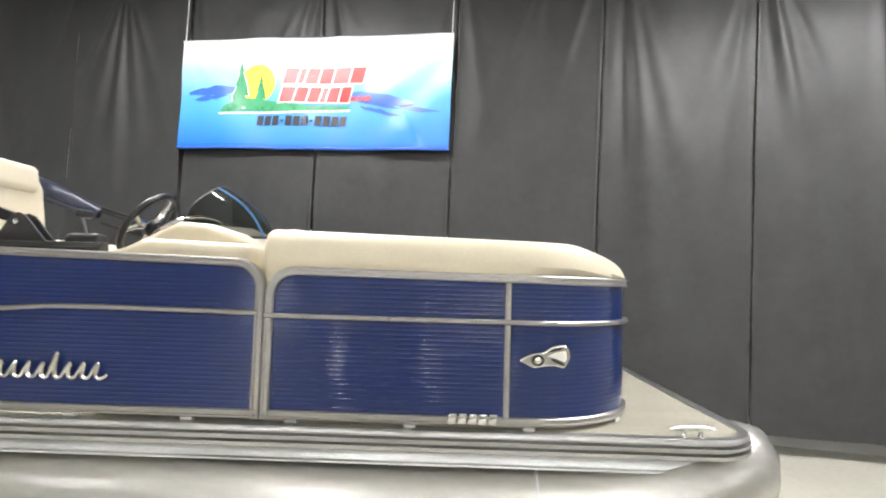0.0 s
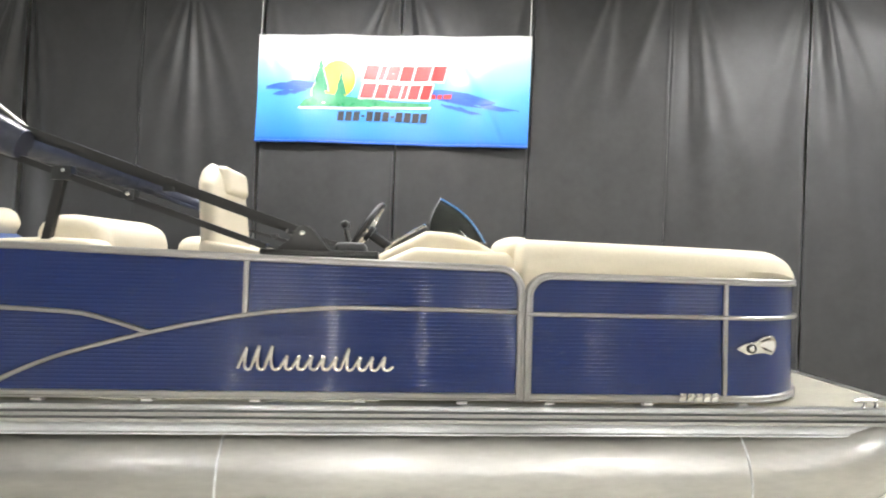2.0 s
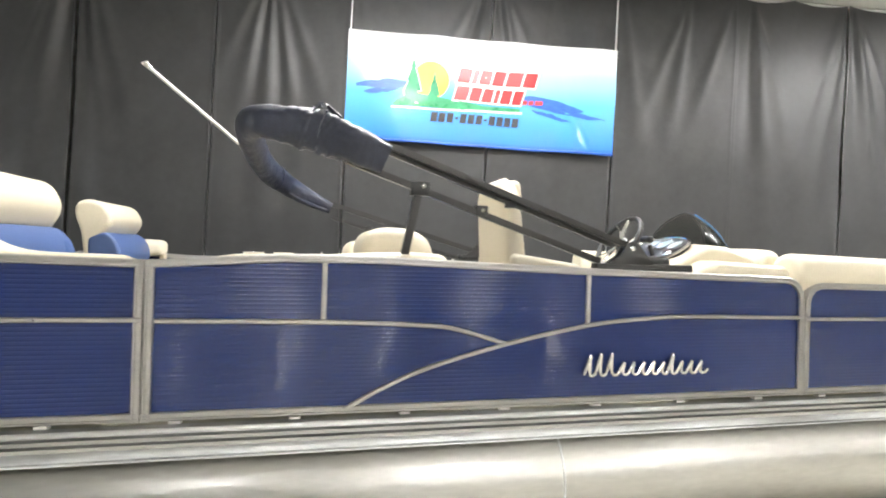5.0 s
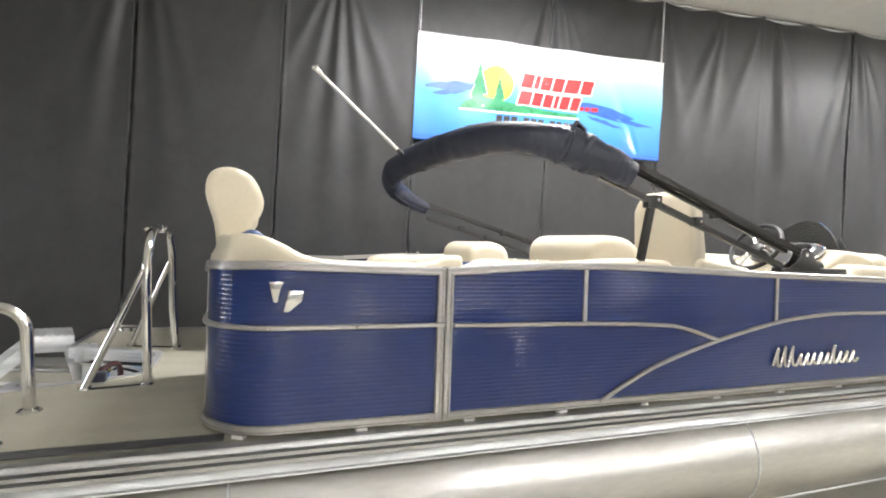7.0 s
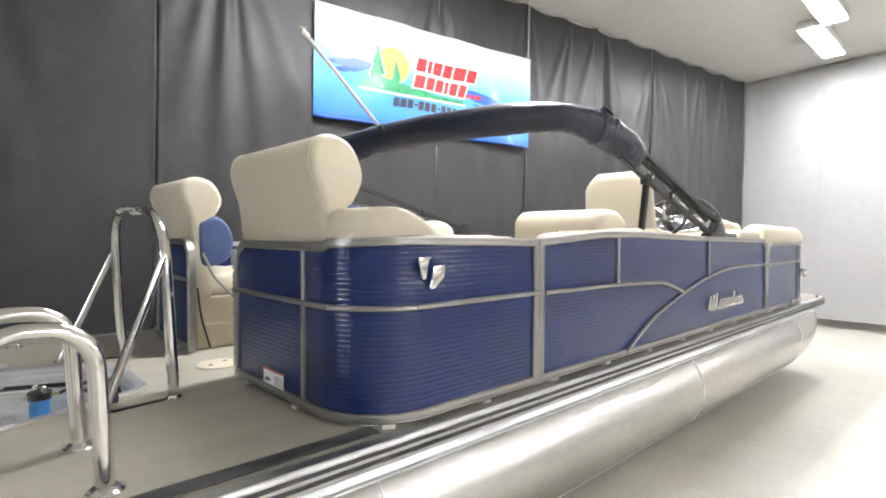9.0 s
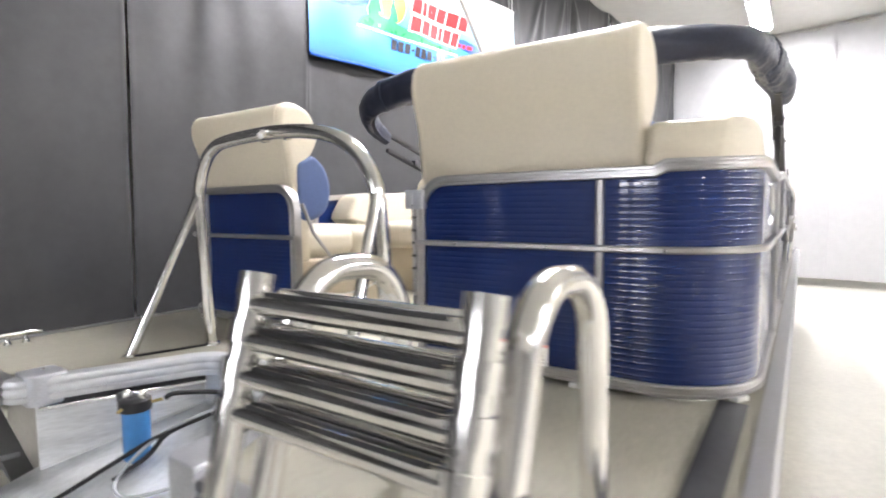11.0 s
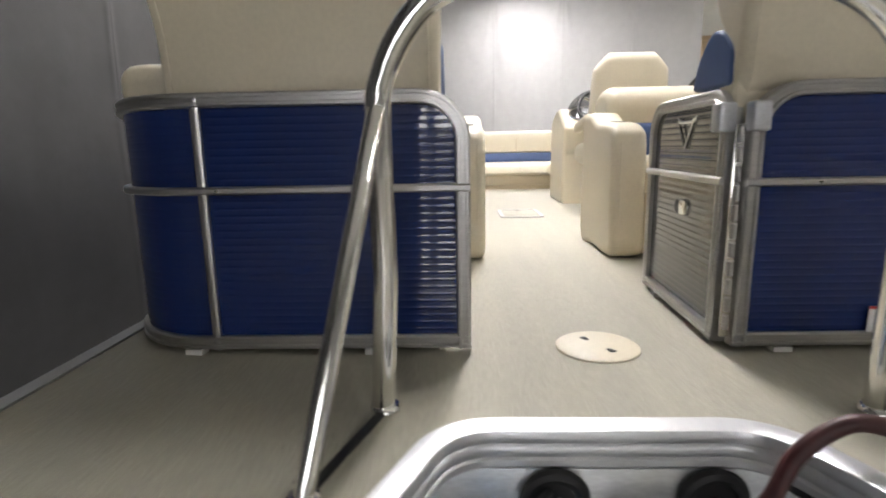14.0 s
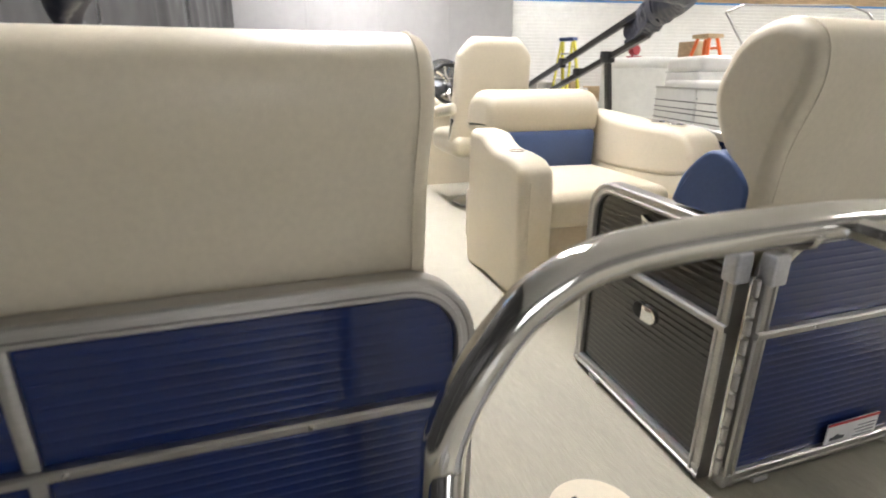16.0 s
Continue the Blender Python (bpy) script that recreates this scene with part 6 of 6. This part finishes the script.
def build_deck_fittings():
    c = (-4.675, 3.515)
    t = thing("deck_plate", (*c, DECK), "round cream deck inspection plate with two finger holes", "deck plate")
    part("lid", lathe([(0.102, DECK), (0.102, DECK + 0.004), (0.095, DECK + 0.008), (0.002, DECK + 0.008)], (*c, 0), "z", 40), "vinyl", t)
    for a in (0.5, 0.5 + math.pi):
        part("finger_hole", turned(prism([(0.004, -0.005), (0.026, -0.010), (0.030, 0.0), (0.026, 0.010), (0.004, 0.005)], "z", DECK + 0.004, DECK + 0.0095, 0.002), Matrix.Translation((c[0] + 0.03 * math.cos(a), c[1] + 0.03 * math.sin(a), 0)) @ Matrix.Rotation(a, 4, "Z")), "rubber", t, "dark finger recess")
    h = thing("floor_hatch", (-2.02, 3.41, DECK), "flush rectangular floor hatch with a metal rim", "hatch")
    rim = rounded([Vector(p) for p in [(-2.23, 3.27, DECK + 0.004), (-1.81, 3.27, DECK + 0.004), (-1.81, 3.55, DECK + 0.004), (-2.23, 3.55, DECK + 0.004)]], 0.03, 4, closed=True)
    part("rim", sweep(rim, Vector((0, 0, 1)), [(-0.004, -0.014), (0.003, -0.014), (0.003, 0.014), (-0.004, 0.014)], closed=True), "rail", h)
    part("lid", box((-2.215, 3.285, DECK), (-1.825, 3.535, DECK + 0.004), 0.001), "deck", h)
    part("latch", lathe([(0.022, DECK + 0.003), (0.022, DECK + 0.007), (0.01, DECK + 0.009)], (-1.86, 3.41, 0), "z", 16), "chrome", h)
    for x, y in ((0.92, SIDE - 0.02), (0.92, flip(SIDE) + 0.02), (-5.40, flip(SIDE) - 0.06)):
        build_cleat(x, y)
    # safety label on the stern panel
    x = STERN - 0.004
    lb = thing("safety_label", (x, 2.84, 0.86), "white safety label with a red heading strip", "label")
    part("sheet", box((x - 0.004, 2.72, 0.834), (x - 0.001, 2.896, 0.897), 0.0005), "white", lb)
    part("heading", box((x - 0.0055, 2.72, 0.891), (x - 0.0035, 2.896, 0.897), 0), "red", lb, "red heading strip")
    part("picture", prism([(2.882, 0.848), (2.882, 0.855), (2.868, 0.856), (2.858, 0.864), (2.845, 0.857), (2.832, 0.855), (2.836, 0.848)], "x", x - 0.0055, x - 0.0035), "ink", lb, "small dark picture")
    for k in range(4):
        part("text_bar", box((x - 0.0052, 2.73, 0.842 + k * 0.010), (x - 0.0036, 2.80 - 0.01 * (k % 2), 0.845 + k * 0.010), 0), "gauge", lb)
    # docking lamp
    d = thing("docking_lamp", (0.37, SIDE, 1.07), "chrome teardrop docking lamp on the bow panel", "lamp")
    yy = SIDE - 0.002
    out = curve2([(0.275, 1.052), (0.314, 1.075), (0.364, 1.086), (0.396, 1.106), (0.442, 1.114), (0.460, 1.093), (0.462, 1.064), (0.442, 1.027), (0.407, 1.033), (0.364, 1.030), (0.328, 1.024), (0.300, 1.036)], 4)
    part("bezel", roll_profile(out, yy - 0.020, yy + 0.02, 0.006, 4), "chrome", d)
    def slot(pts, mat, name, label, h):
        part(name, prism([(x, z) for x, z in pts], "y", yy - 0.020 - h, yy - 0.012, 0.0015), mat, d, label)
    slot([(0.372, 1.082), (0.402, 1.099), (0.436, 1.105), (0.432, 1.098), (0.404, 1.090)], "rubber", "louvre", "dark slot above the lens", 0.002)
    slot([(0.388, 1.062), (0.404, 1.050), (0.442, 1.036), (0.440, 1.042), (0.408, 1.058)], "rubber", "louvre", "dark slot below the lens", 0.002)
    slot([(0.378, 1.070), (0.406, 1.084), (0.446, 1.092), (0.452, 1.066), (0.444, 1.048), (0.408, 1.062)], "white_plastic", "lens", "pale clear lens", 0.003)
    part("bulb_ring", tube([(0.342 + 0.019 * math.cos(a), yy - 0.021, 1.054 + 0.017 * math.sin(a)) for a in [2 * math.pi * k / 20 for k in range(20)]], 0.005, 8, closed=True), "rubber", d, "dark lamp ring")
    part("bulb", lathe([(0.016, yy - 0.019), (0.013, yy - 0.026), (0.004, yy - 0.029)], (0.342, 0, 1.054), "y", 16), "chrome", d)


def build_gate_fittings():
    """Plastic corner caps, hinge, badge and latch of the stern gate."""
    for c in ((-4.700, 3.188, 1.336), (-4.668, 3.248, 1.336)):
        part("post_cap", box((c[0] - 0.024, c[1] - 0.021, c[2] - 0.033), (c[0] + 0.014, c[1] + 0.021, c[2] + 0.033), 0.007, 3), "grey_plastic", GATE, "grey moulded post cap")
    h = part("hinge", box((-4.700, 3.210, 0.82), (-4.694, 3.232, 1.32), 0.001), "chrome", GATE, "long stainless piano hinge")
    for k in range(11):
        z = 0.84 + k * 0.044
        part("knuckle", tube([(-4.703, 3.221, z), (-4.703, 3.221, z + 0.034)], 0.007, 10), "rail", h)
    y = 3.2165
    b = part("badge", tube([(-4.448, y + 0.002, 1.336), (-4.352, y + 0.002, 1.336), (-4.40, y + 0.002, 1.266)], 0.0042, 6, closed=True), "chrome", GATE, "raised silver winged badge")
    part("badge_wing", prism([(-4.462, 1.352), (-4.45, 1.332), (-4.35, 1.332), (-4.338, 1.352), (-4.37, 1.342), (-4.43, 1.342)], "y", y - 0.006, y + 0.003, 0.002), "chrome", b)
    pill = [(-4.40 + (0.024 if math.cos(q) > 0 else -0.024) + 0.021 * math.cos(q), 1.10 + 0.021 * math.sin(q)) for q in [2 * math.pi * (k + 0.5) / 24 for k in range(24)]]
    n = part("latch", prism(pill, "y", y - 0.010, y + 0.003, 0.002), "rubber", GATE, "recessed finger latch")
    half = [(x, z) for x, z in pill if x < -4.40] + [(-4.392, 1.121), (-4.392, 1.079)][::-1]
    half = sorted(half, key=lambda p: math.atan2(p[1] - 1.10, p[0] + 4.415))
    part("paddle", prism(half, "y", y - 0.006, y + 0.006, 0.002), "chrome", n, "silver half-round paddle")


def build_motor_well_gear():
    # fuel filter
    c = (-5.36, 3.835)
    t = thing("fuel_filter", (*c, 0.52), "blue fuel filter canister with a dark head and brass barb", "fuel filter")
    part("canister", lathe([(0.034, 0.52), (0.040, 0.528), (0.040, 0.675), (0.036, 0.682)], (*c, 0), "z", 28), "filter_blue", t)
    head = part("head", join(lathe([(0.046, 0.682), (0.048, 0.69), (0.048, 0.715), (0.036, 0.722)], (*c, 0), "z", 28), box((c[0] - 0.02, c[1] - 0.005, 0.69), (c[0] + 0.02, c[1] + 0.085, 0.725), 0.006)), "black", t, "dark cast filter head")
    for q in (-0.024, 0.024):
        part("cap_nut", lathe([(0.013, 0.715), (0.013, 0.733), (0.011, 0.740), (0.005, 0.745)], (c[0] - q * 0.5, c[1] + q, 0), "z", 12), "chrome", head, "polished acorn nut")
    part("barb", tube([(c[0] + 0.04, c[1] - 0.026, 0.70), (c[0] + 0.065, c[1] - 0.042, 0.704)], 0.005, 8), "brass", head, "brass hose barb")
    part("barb", tube([(c[0] - 0.04, c[1] - 0.01, 0.70), (c[0] - 0.06, c[1] - 0.016, 0.693)], 0.005, 8), "brass", head, "brass hose barb")
    def cable(name, pts, r, mat, label):
        return solid(name, tube(flow(pts, 10), r, 10), mat, pts[0], label, "cable", group="motor well cables")
    cable("fuel_hose", [(-5.085, 3.70, 0.675), (-5.17, 3.74, 0.70), (-5.26, 3.78, 0.715), (-5.29, 3.79, 0.705)], 0.008, "rubber", "black fuel hose to the filter")
    cable("control_cable", [(-5.08, 3.685, 0.655), (-5.19, 3.70, 0.645), (-5.34, 3.74, 0.61), (-5.47, 3.80, 0.545), (-5.60, 3.86, 0.478), (-5.72, 3.90, 0.440)], 0.007, "rubber", "black control cable hanging from the grommet")
    cable("control_cable", [(-5.08, 3.70, 0.645), (-5.20, 3.72, 0.63), (-5.30, 3.76, 0.60), (-5.36, 3.775, 0.545), (-5.46, 3.78, 0.508)], 0.008, "rubber", "black control cable hanging from the grommet")
    cable("clear_hose", [(-5.08, 3.68, 0.66), (-5.20, 3.69, 0.655), (-5.34, 3.74, 0.61), (-5.46, 3.75, 0.525), (-5.48, 3.67, 0.500), (-5.40, 3.57, 0.520), (-5.30, 3.50, 0.548), (-5.20, 3.46, 0.572)], 0.0055, "hose", "clear plastic hose looping in the well")
    cable("battery_cable", [(-5.08, 3.41, 0.655), (-5.14, 3.40, 0.66), (-5.17, 3.37, 0.72), (-5.165, 3.33, 0.80), (-5.17, 3.26, 0.855), (-5.20, 3.20, 0.855), (-5.215, 3.165, 0.835)], 0.0145, "red_cable", "thick dark red battery cable over the deck edge")
    cable("battery_cable", [(-5.08, 3.42, 0.645), (-5.14, 3.43, 0.63), (-5.18, 3.44, 0.592), (-5.27, 3.44, 0.560), (-5.38, 3.45, 0.532)], 0.014, "rubber", "thick black cable hanging in the well")
    coil = []
    for k in range(46):
        a = 2 * math.pi * k / 18
        x, y = -5.225 + (0.062 - 0.0004 * k) * math.cos(a), 3.505 + (0.066 - 0.0004 * k) * math.sin(a)
        coil.append((x, y, 0.611 + 0.261 * (x + 5.06) + 0.0011 * k))
    solid("cable_coil", tube(coil, 0.009, 8), "rubber", coil[0], "coiled black cable on the sloping well floor", "cable")
    plug = thing("power_plug", (-5.22, 3.13, DECK), "grey battery plug with a red wire end", "plug")
    part("shell", box((-5.245, 3.112, DECK + 0.012), (-5.185, 3.165, DECK + 0.060), 0.007), "plug", plug, "blue-grey plug shell")
    part("red_end", tube([(-5.205, 3.20, DECK + 0.060), (-5.212, 3.166, DECK + 0.050)], 0.009, 8), "red", plug, "red wire end")


stern_lounge(2.455, 3.235, 1, "cream stern lounge with a tall back and blue lumbar pad")
stern_lounge(4.56, 3.878, -1, "cream stern lounge with a tall back and blue lumbar pad")
for s in (1, -1):
    stern_bolster(s)
    facing_chair(s)
helm_chair()
build_bow_seats()
build_console()
build_bimini()
build_light_pole()
build_tow_bar()
build_boarding_ladder()
build_deck_fittings()
build_gate_fittings()
build_motor_well_gear()


# ---- beyond the boat ----
def step_stand():
    """Folding aluminium steps standing behind the port swim deck."""
    t = new("step_stand")
    t.matrix_basis = Matrix.Translation((-5.81, 4.40, FLOOR)) @ Matrix.Rotation(radians(17), 4, "Z")
    BASE[t] = Vector((0, 0, 0))
    tagged(t, "folding aluminium steps with a small top platform on splayed legs", "step stand")
    h = 0.73
    top = part("top", box((-0.13, -0.18, h - 0.022), (0.13, 0.18, h), 0.005), "plate", t, "ribbed aluminium platform")
    for k in range(6):
        part("rib", box((-0.115 + k * 0.042, -0.165, h), (-0.097 + k * 0.042, 0.165, h + 0.004), 0.001), "plate", top)
    for y in (-0.184, 0.184):
        part("side_plate", box((-0.13, y - 0.004, h - 0.10), (0.13, y + 0.004, h - 0.004), 0.002), "plate", top)
    flat = [(-0.008, -0.034), (0.008, -0.034), (0.008, 0.034), (-0.008, 0.034)]
    for s in (-1, 1):
        part("stair_rail", sweep([(-0.08, s * 0.17, h - 0.05), (-0.80, s * 0.22, 0.0)], Vector((0, 1, 0)), flat), "plate", t)
        # rear legs and rung use a darker metal, shade put into the colour
        part("rear_leg", sweep([(0.10, s * 0.17, h - 0.06), (0.30, s * 0.27, 0.0)], Vector((0, 1, 0)), flat), "rub", t, "aluminium leg, coloured darker for its shaded side")
        part("side_brace", tube([(-0.30, s * 0.195, 0.47), (0.20, s * 0.215, 0.40)], 0.010, 8), "plate", t)
    for f in (0.36, 0.70):
        x, z = -0.08 - 0.72 * f, (h - 0.05) * (1 - f)
        part("tread", box((x - 0.075, -0.19, z - 0.014), (x + 0.075, 0.19, z + 0.014), 0.004), "plate", t, "ribbed tread")
    part("rear_rung", tube([(0.21, -0.22, 0.34), (0.21, 0.22, 0.34)], 0.012, 8), "rub", t)
    return t


def step_ladder(x, y, h, mat, turn, label):
    t = new("step_ladder")
    t.matrix_basis = Matrix.Translation((x, y, FLOOR)) @ Matrix.Rotation(turn, 4, "Z")
    BASE[t] = Vector((0, 0, 0))
    tagged(t, label, "ladder", "step ladders")
    for s in (-1, 1):
        part("front_rail", sweep([(0.30 * s, -0.42, 0), (0.17 * s, 0, h)], Vector((1, 0, 0)), [(-0.02, -0.04), (0.02, -0.04), (0.02, 0.04), (-0.02, 0.04)]), mat, t)
        part("rear_rail", sweep([(0.28 * s, 0.46, 0), (0.16 * s, 0.06, h - 0.04)], Vector((1, 0, 0)), [(-0.016, -0.03), (0.016, -0.03), (0.016, 0.03), (-0.016, 0.03)]), mat, t)
    n = int(h / 0.3)
    for k in range(1, n):
        f = k / n
        w = 0.30 - 0.13 * f
        part("step", box((-w, -0.42 * (1 - f) - 0.04, h * f - 0.015), (w, -0.42 * (1 - f) + 0.05, h * f + 0.015), 0.004), "rail", t)
        part("rear_rung", tube([(-w + 0.02, 0.46 * (1 - f) + 0.05, h * f), (w - 0.02, 0.46 * (1 - f) + 0.05, h * f)], 0.012, 8), "rail", t)
    part("top_cap", box((-0.2, -0.09, h - 0.02), (0.2, 0.12, h + 0.06), 0.012), "blue_vinyl" if mat == "yellow" else "black", t, "moulded top cap")
    return t


def stored_boat(x, y, turn):
    """A second pontoon boat, parked with pale panels and dark trim lines."""
    t = new("parked_pontoon_boat")
    t.matrix_basis = Matrix.Translation((x, y, FLOOR)) @ Matrix.Rotation(turn, 4, "Z")
    BASE[t] = Vector((0, 0, 0))
    tagged(t, "parked pontoon boat with pale panels and dark trim lines", "boat")
    L, W = 5.6, 2.5
    for yy in (0.35, W - 0.35):
        part("pontoon", lathe([(0.05, 0), (0.28, 0.06), (0.30, 0.2), (0.30, L - 0.6), (0.22, L - 0.2), (0.05, L)], (0, yy, 0.32), "x", 24), "tube", t)
    part("deck", box((0, 0, 0.66), (L, W, 0.74), 0.01), "rail", t)
    def wall(name, lo, hi, mat):
        part(name, box(lo, hi, 0.006), mat, t)
    for yy in (0.04, W - 0.06):
        for k in range(3):
            wall("panel", (0.3 + k * 1.65, yy, 0.78), (0.3 + k * 1.65 + 1.58, yy + 0.02, 1.40), "siding")
            for z in (0.86, 0.98, 1.06, 1.18):
                wall("trim_line", (0.3 + k * 1.65, yy - 0.006, z), (0.3 + k * 1.65 + 1.58, yy + 0.026, z + 0.018), "black")
        wall("top_rail", (0.28, yy - 0.01, 1.40), (5.22, yy + 0.03, 1.435), "rail")
        part("side_cushion", pillow((2.6, yy + (0.16 if yy < 1 else -0.14), 1.44), (4.2, 0.24, 0.22), 0.08), "white_plastic", t, "pale side cushion")
    wall("end_panel", (0.28, 0.06, 0.78), (0.30, W - 0.06, 1.40), "siding")
    for z in (0.86, 0.98, 1.06, 1.18):
        wall("trim_line", (0.27, 0.06, z), (0.305, W - 0.06, z + 0.018), "black")
    part("seat", pillow((1.0, 0.45, 1.56), (1.3, 0.6, 0.26), 0.07), "white_plastic", t, "pale seat back")
    part("head_pad", pillow((1.0, 0.45, 1.82), (1.34, 0.56, 0.27), 0.09), "white_plastic", t, "pale rolled head pad")
    part("piping", box((0.36, 0.142, 1.686), (1.64, 0.150, 1.694), 0.001), "black", t, "dark piping line")
    part("console", pillow((3.2, 1.9, 1.3), (0.6, 0.6, 0.9), 0.12), "white_plastic", t)
    for q in (0.12, W - 0.12):
        part("bow_arm", tube([(3.6, q, 1.43), (2.3, q, 2.55)], 0.016, 8), "rail", t, "bare aluminium canopy arm")
    part("cross_bow", tube(rounded([Vector((2.3, 0.12, 2.55)), Vector((2.25, 0.4, 2.66)), Vector((2.25, W - 0.4, 2.66)), Vector((2.3, W - 0.12, 2.55))], 0.15, 6), 0.016, 8), "rail", t)
    return t


def wrapped_boat(x, y, turn):
    """A boat under white shrink wrap."""
    t = new("wrapped_boat")
    t.matrix_basis = Matrix.Translation((x, y, FLOOR)) @ Matrix.Rotation(turn, 4, "Z")
    BASE[t] = Vector((0, 0, 0))
    tagged(t, "boat under taut white shrink wrap on a low cradle", "boat")
    bm = join(pillow((0, 0, 1.15), (2.4, 1.9, 1.45), 0.12, (0.03, 0.03, 0.0), lumps=0.03, seed=4), pillow((0, 0, 1.93), (2.46, 1.96, 0.30), 0.13, (0.02, 0.02, 0.04), lumps=0.02, seed=9))
    part("wrap", bm, "siding", t, "white shrink wrap")
    for xx in (-0.8, 0.8):
        part("cradle", box((xx - 0.06, -0.9, 0.0), (xx + 0.06, 0.9, 0.44), 0.01), "plywood", t, "timber cradle beam")
    return t


def work_bench(x, y):
    """Tool bench with a few shop things against the ribbed wall."""
    t = thing("work_bench", (x, y, FLOOR), "timber work bench by the ribbed wall", "bench", boat=False)
    part("top", box((x - 0.4, y - 1.6, 0.9), (x + 0.4, y + 1.6, 0.95), 0.006), "plywood", t)
    for q in (-1.5, 1.5):
        for p in (-0.34, 0.34):
            part("leg", box((x + p - 0.04, y + q - 0.04, FLOOR), (x + p + 0.04, y + q + 0.04, 0.9), 0.004), "plywood", t)
    part("shelf", box((x - 0.36, y - 1.5, 0.3), (x + 0.36, y + 1.5, 0.33), 0.004), "plywood", t)
    def on(name, bm, mat, label, cat):
        solid(name, bm, mat, (x, y, 0.95), label, cat, boat=False)
    on("tool_box", box((x - 0.2, y - 1.3, 0.95), (x + 0.2, y - 0.8, 1.2), 0.02), "red", "red metal tool box on the bench", "tool box")
    on("carton", box((x - 0.2, y - 0.4, 0.95), (x + 0.2, y + 0.1, 1.35), 0.004), "plywood", "brown cardboard carton on the bench", "carton")
    on("display_box", join(box((x - 0.2, y + 1.30, 0.95), (x + 0.2, y + 1.36, 1.52), 0.01), box((x - 0.2, y + 1.84, 0.95), (x + 0.2, y + 1.90, 1.52), 0.01), box((x - 0.2, y + 1.35, 1.46), (x + 0.2, y + 1.85, 1.52), 0.01), box((x - 0.2, y + 1.35, 0.95), (x + 0.2, y + 1.85, 1.02), 0.01), box((x + 0.15, y + 1.35, 1.01), (x + 0.19, y + 1.85, 1.47), 0.004)), "white_plastic", "white open-fronted box on the bench", "box")
    on("carton", box((x - 0.25, y + 0.5, 0.95), (x + 0.15, y + 0.8, 1.5), 0.004), "plywood", "tall brown cardboard carton on the bench", "carton")
    on("shop_bin", box((x - 0.2, y + 0.15, 0.95), (x + 0.2, y + 0.42, 1.3), 0.02), "grey_plastic", "grey plastic bin on the bench", "bin")
    return t


step_stand()
step_ladder(6.6, -3.2, 2.45, "yellow", 0.4, "yellow fibreglass step ladder with a blue top")
stored_boat(3.77, -3.39, radians(163.6))
wrapped_boat(7.6, -6.1, radians(-36))
solid("hose_reel", join(lathe([(0.11, -0.10), (0.13, -0.08), (0.05, -0.07), (0.05, 0.07), (0.13, 0.08), (0.11, 0.10)], (7.0, -5.45, 2.29), "x", 24), box((6.9, -5.62, 2.10), (7.1, -5.28, 2.15), 0.01)), "dark_red", (7.0, -5.45, 2.1), "red hose reel lying on the wrapped boat", "reel", boat=False)
work_bench(9.2, -5.6)
stool = thing("step_stool", (2.55, -3.55, 1.95), "small orange step stool on the parked boat's seat", "stool", boat=False)
for sx in (-1, 1):
    for sy in (-1, 1):
        part("leg", tube([(2.55 + sx * 0.20, -3.55 + sy * 0.15, 1.95), (2.55 + sx * 0.13, -3.55 + sy * 0.09, 2.27)], 0.03, 8), "orange", stool)
part("top", box((2.36, -3.72, 2.27), (2.74, -3.38, 2.34), 0.01), "plywood", stool, "bare timber top")
part("rung", box((2.36, -3.70, 2.09), (2.74, -3.66, 2.13), 0.006), "orange", stool)
solid("carton", box((2.9, -3.9, 1.945), (3.3, -3.6, 2.25), 0.006), "plywood", (3.1, -3.75, 1.945), "brown cardboard carton on the parked boat's seat", "carton", boat=False)
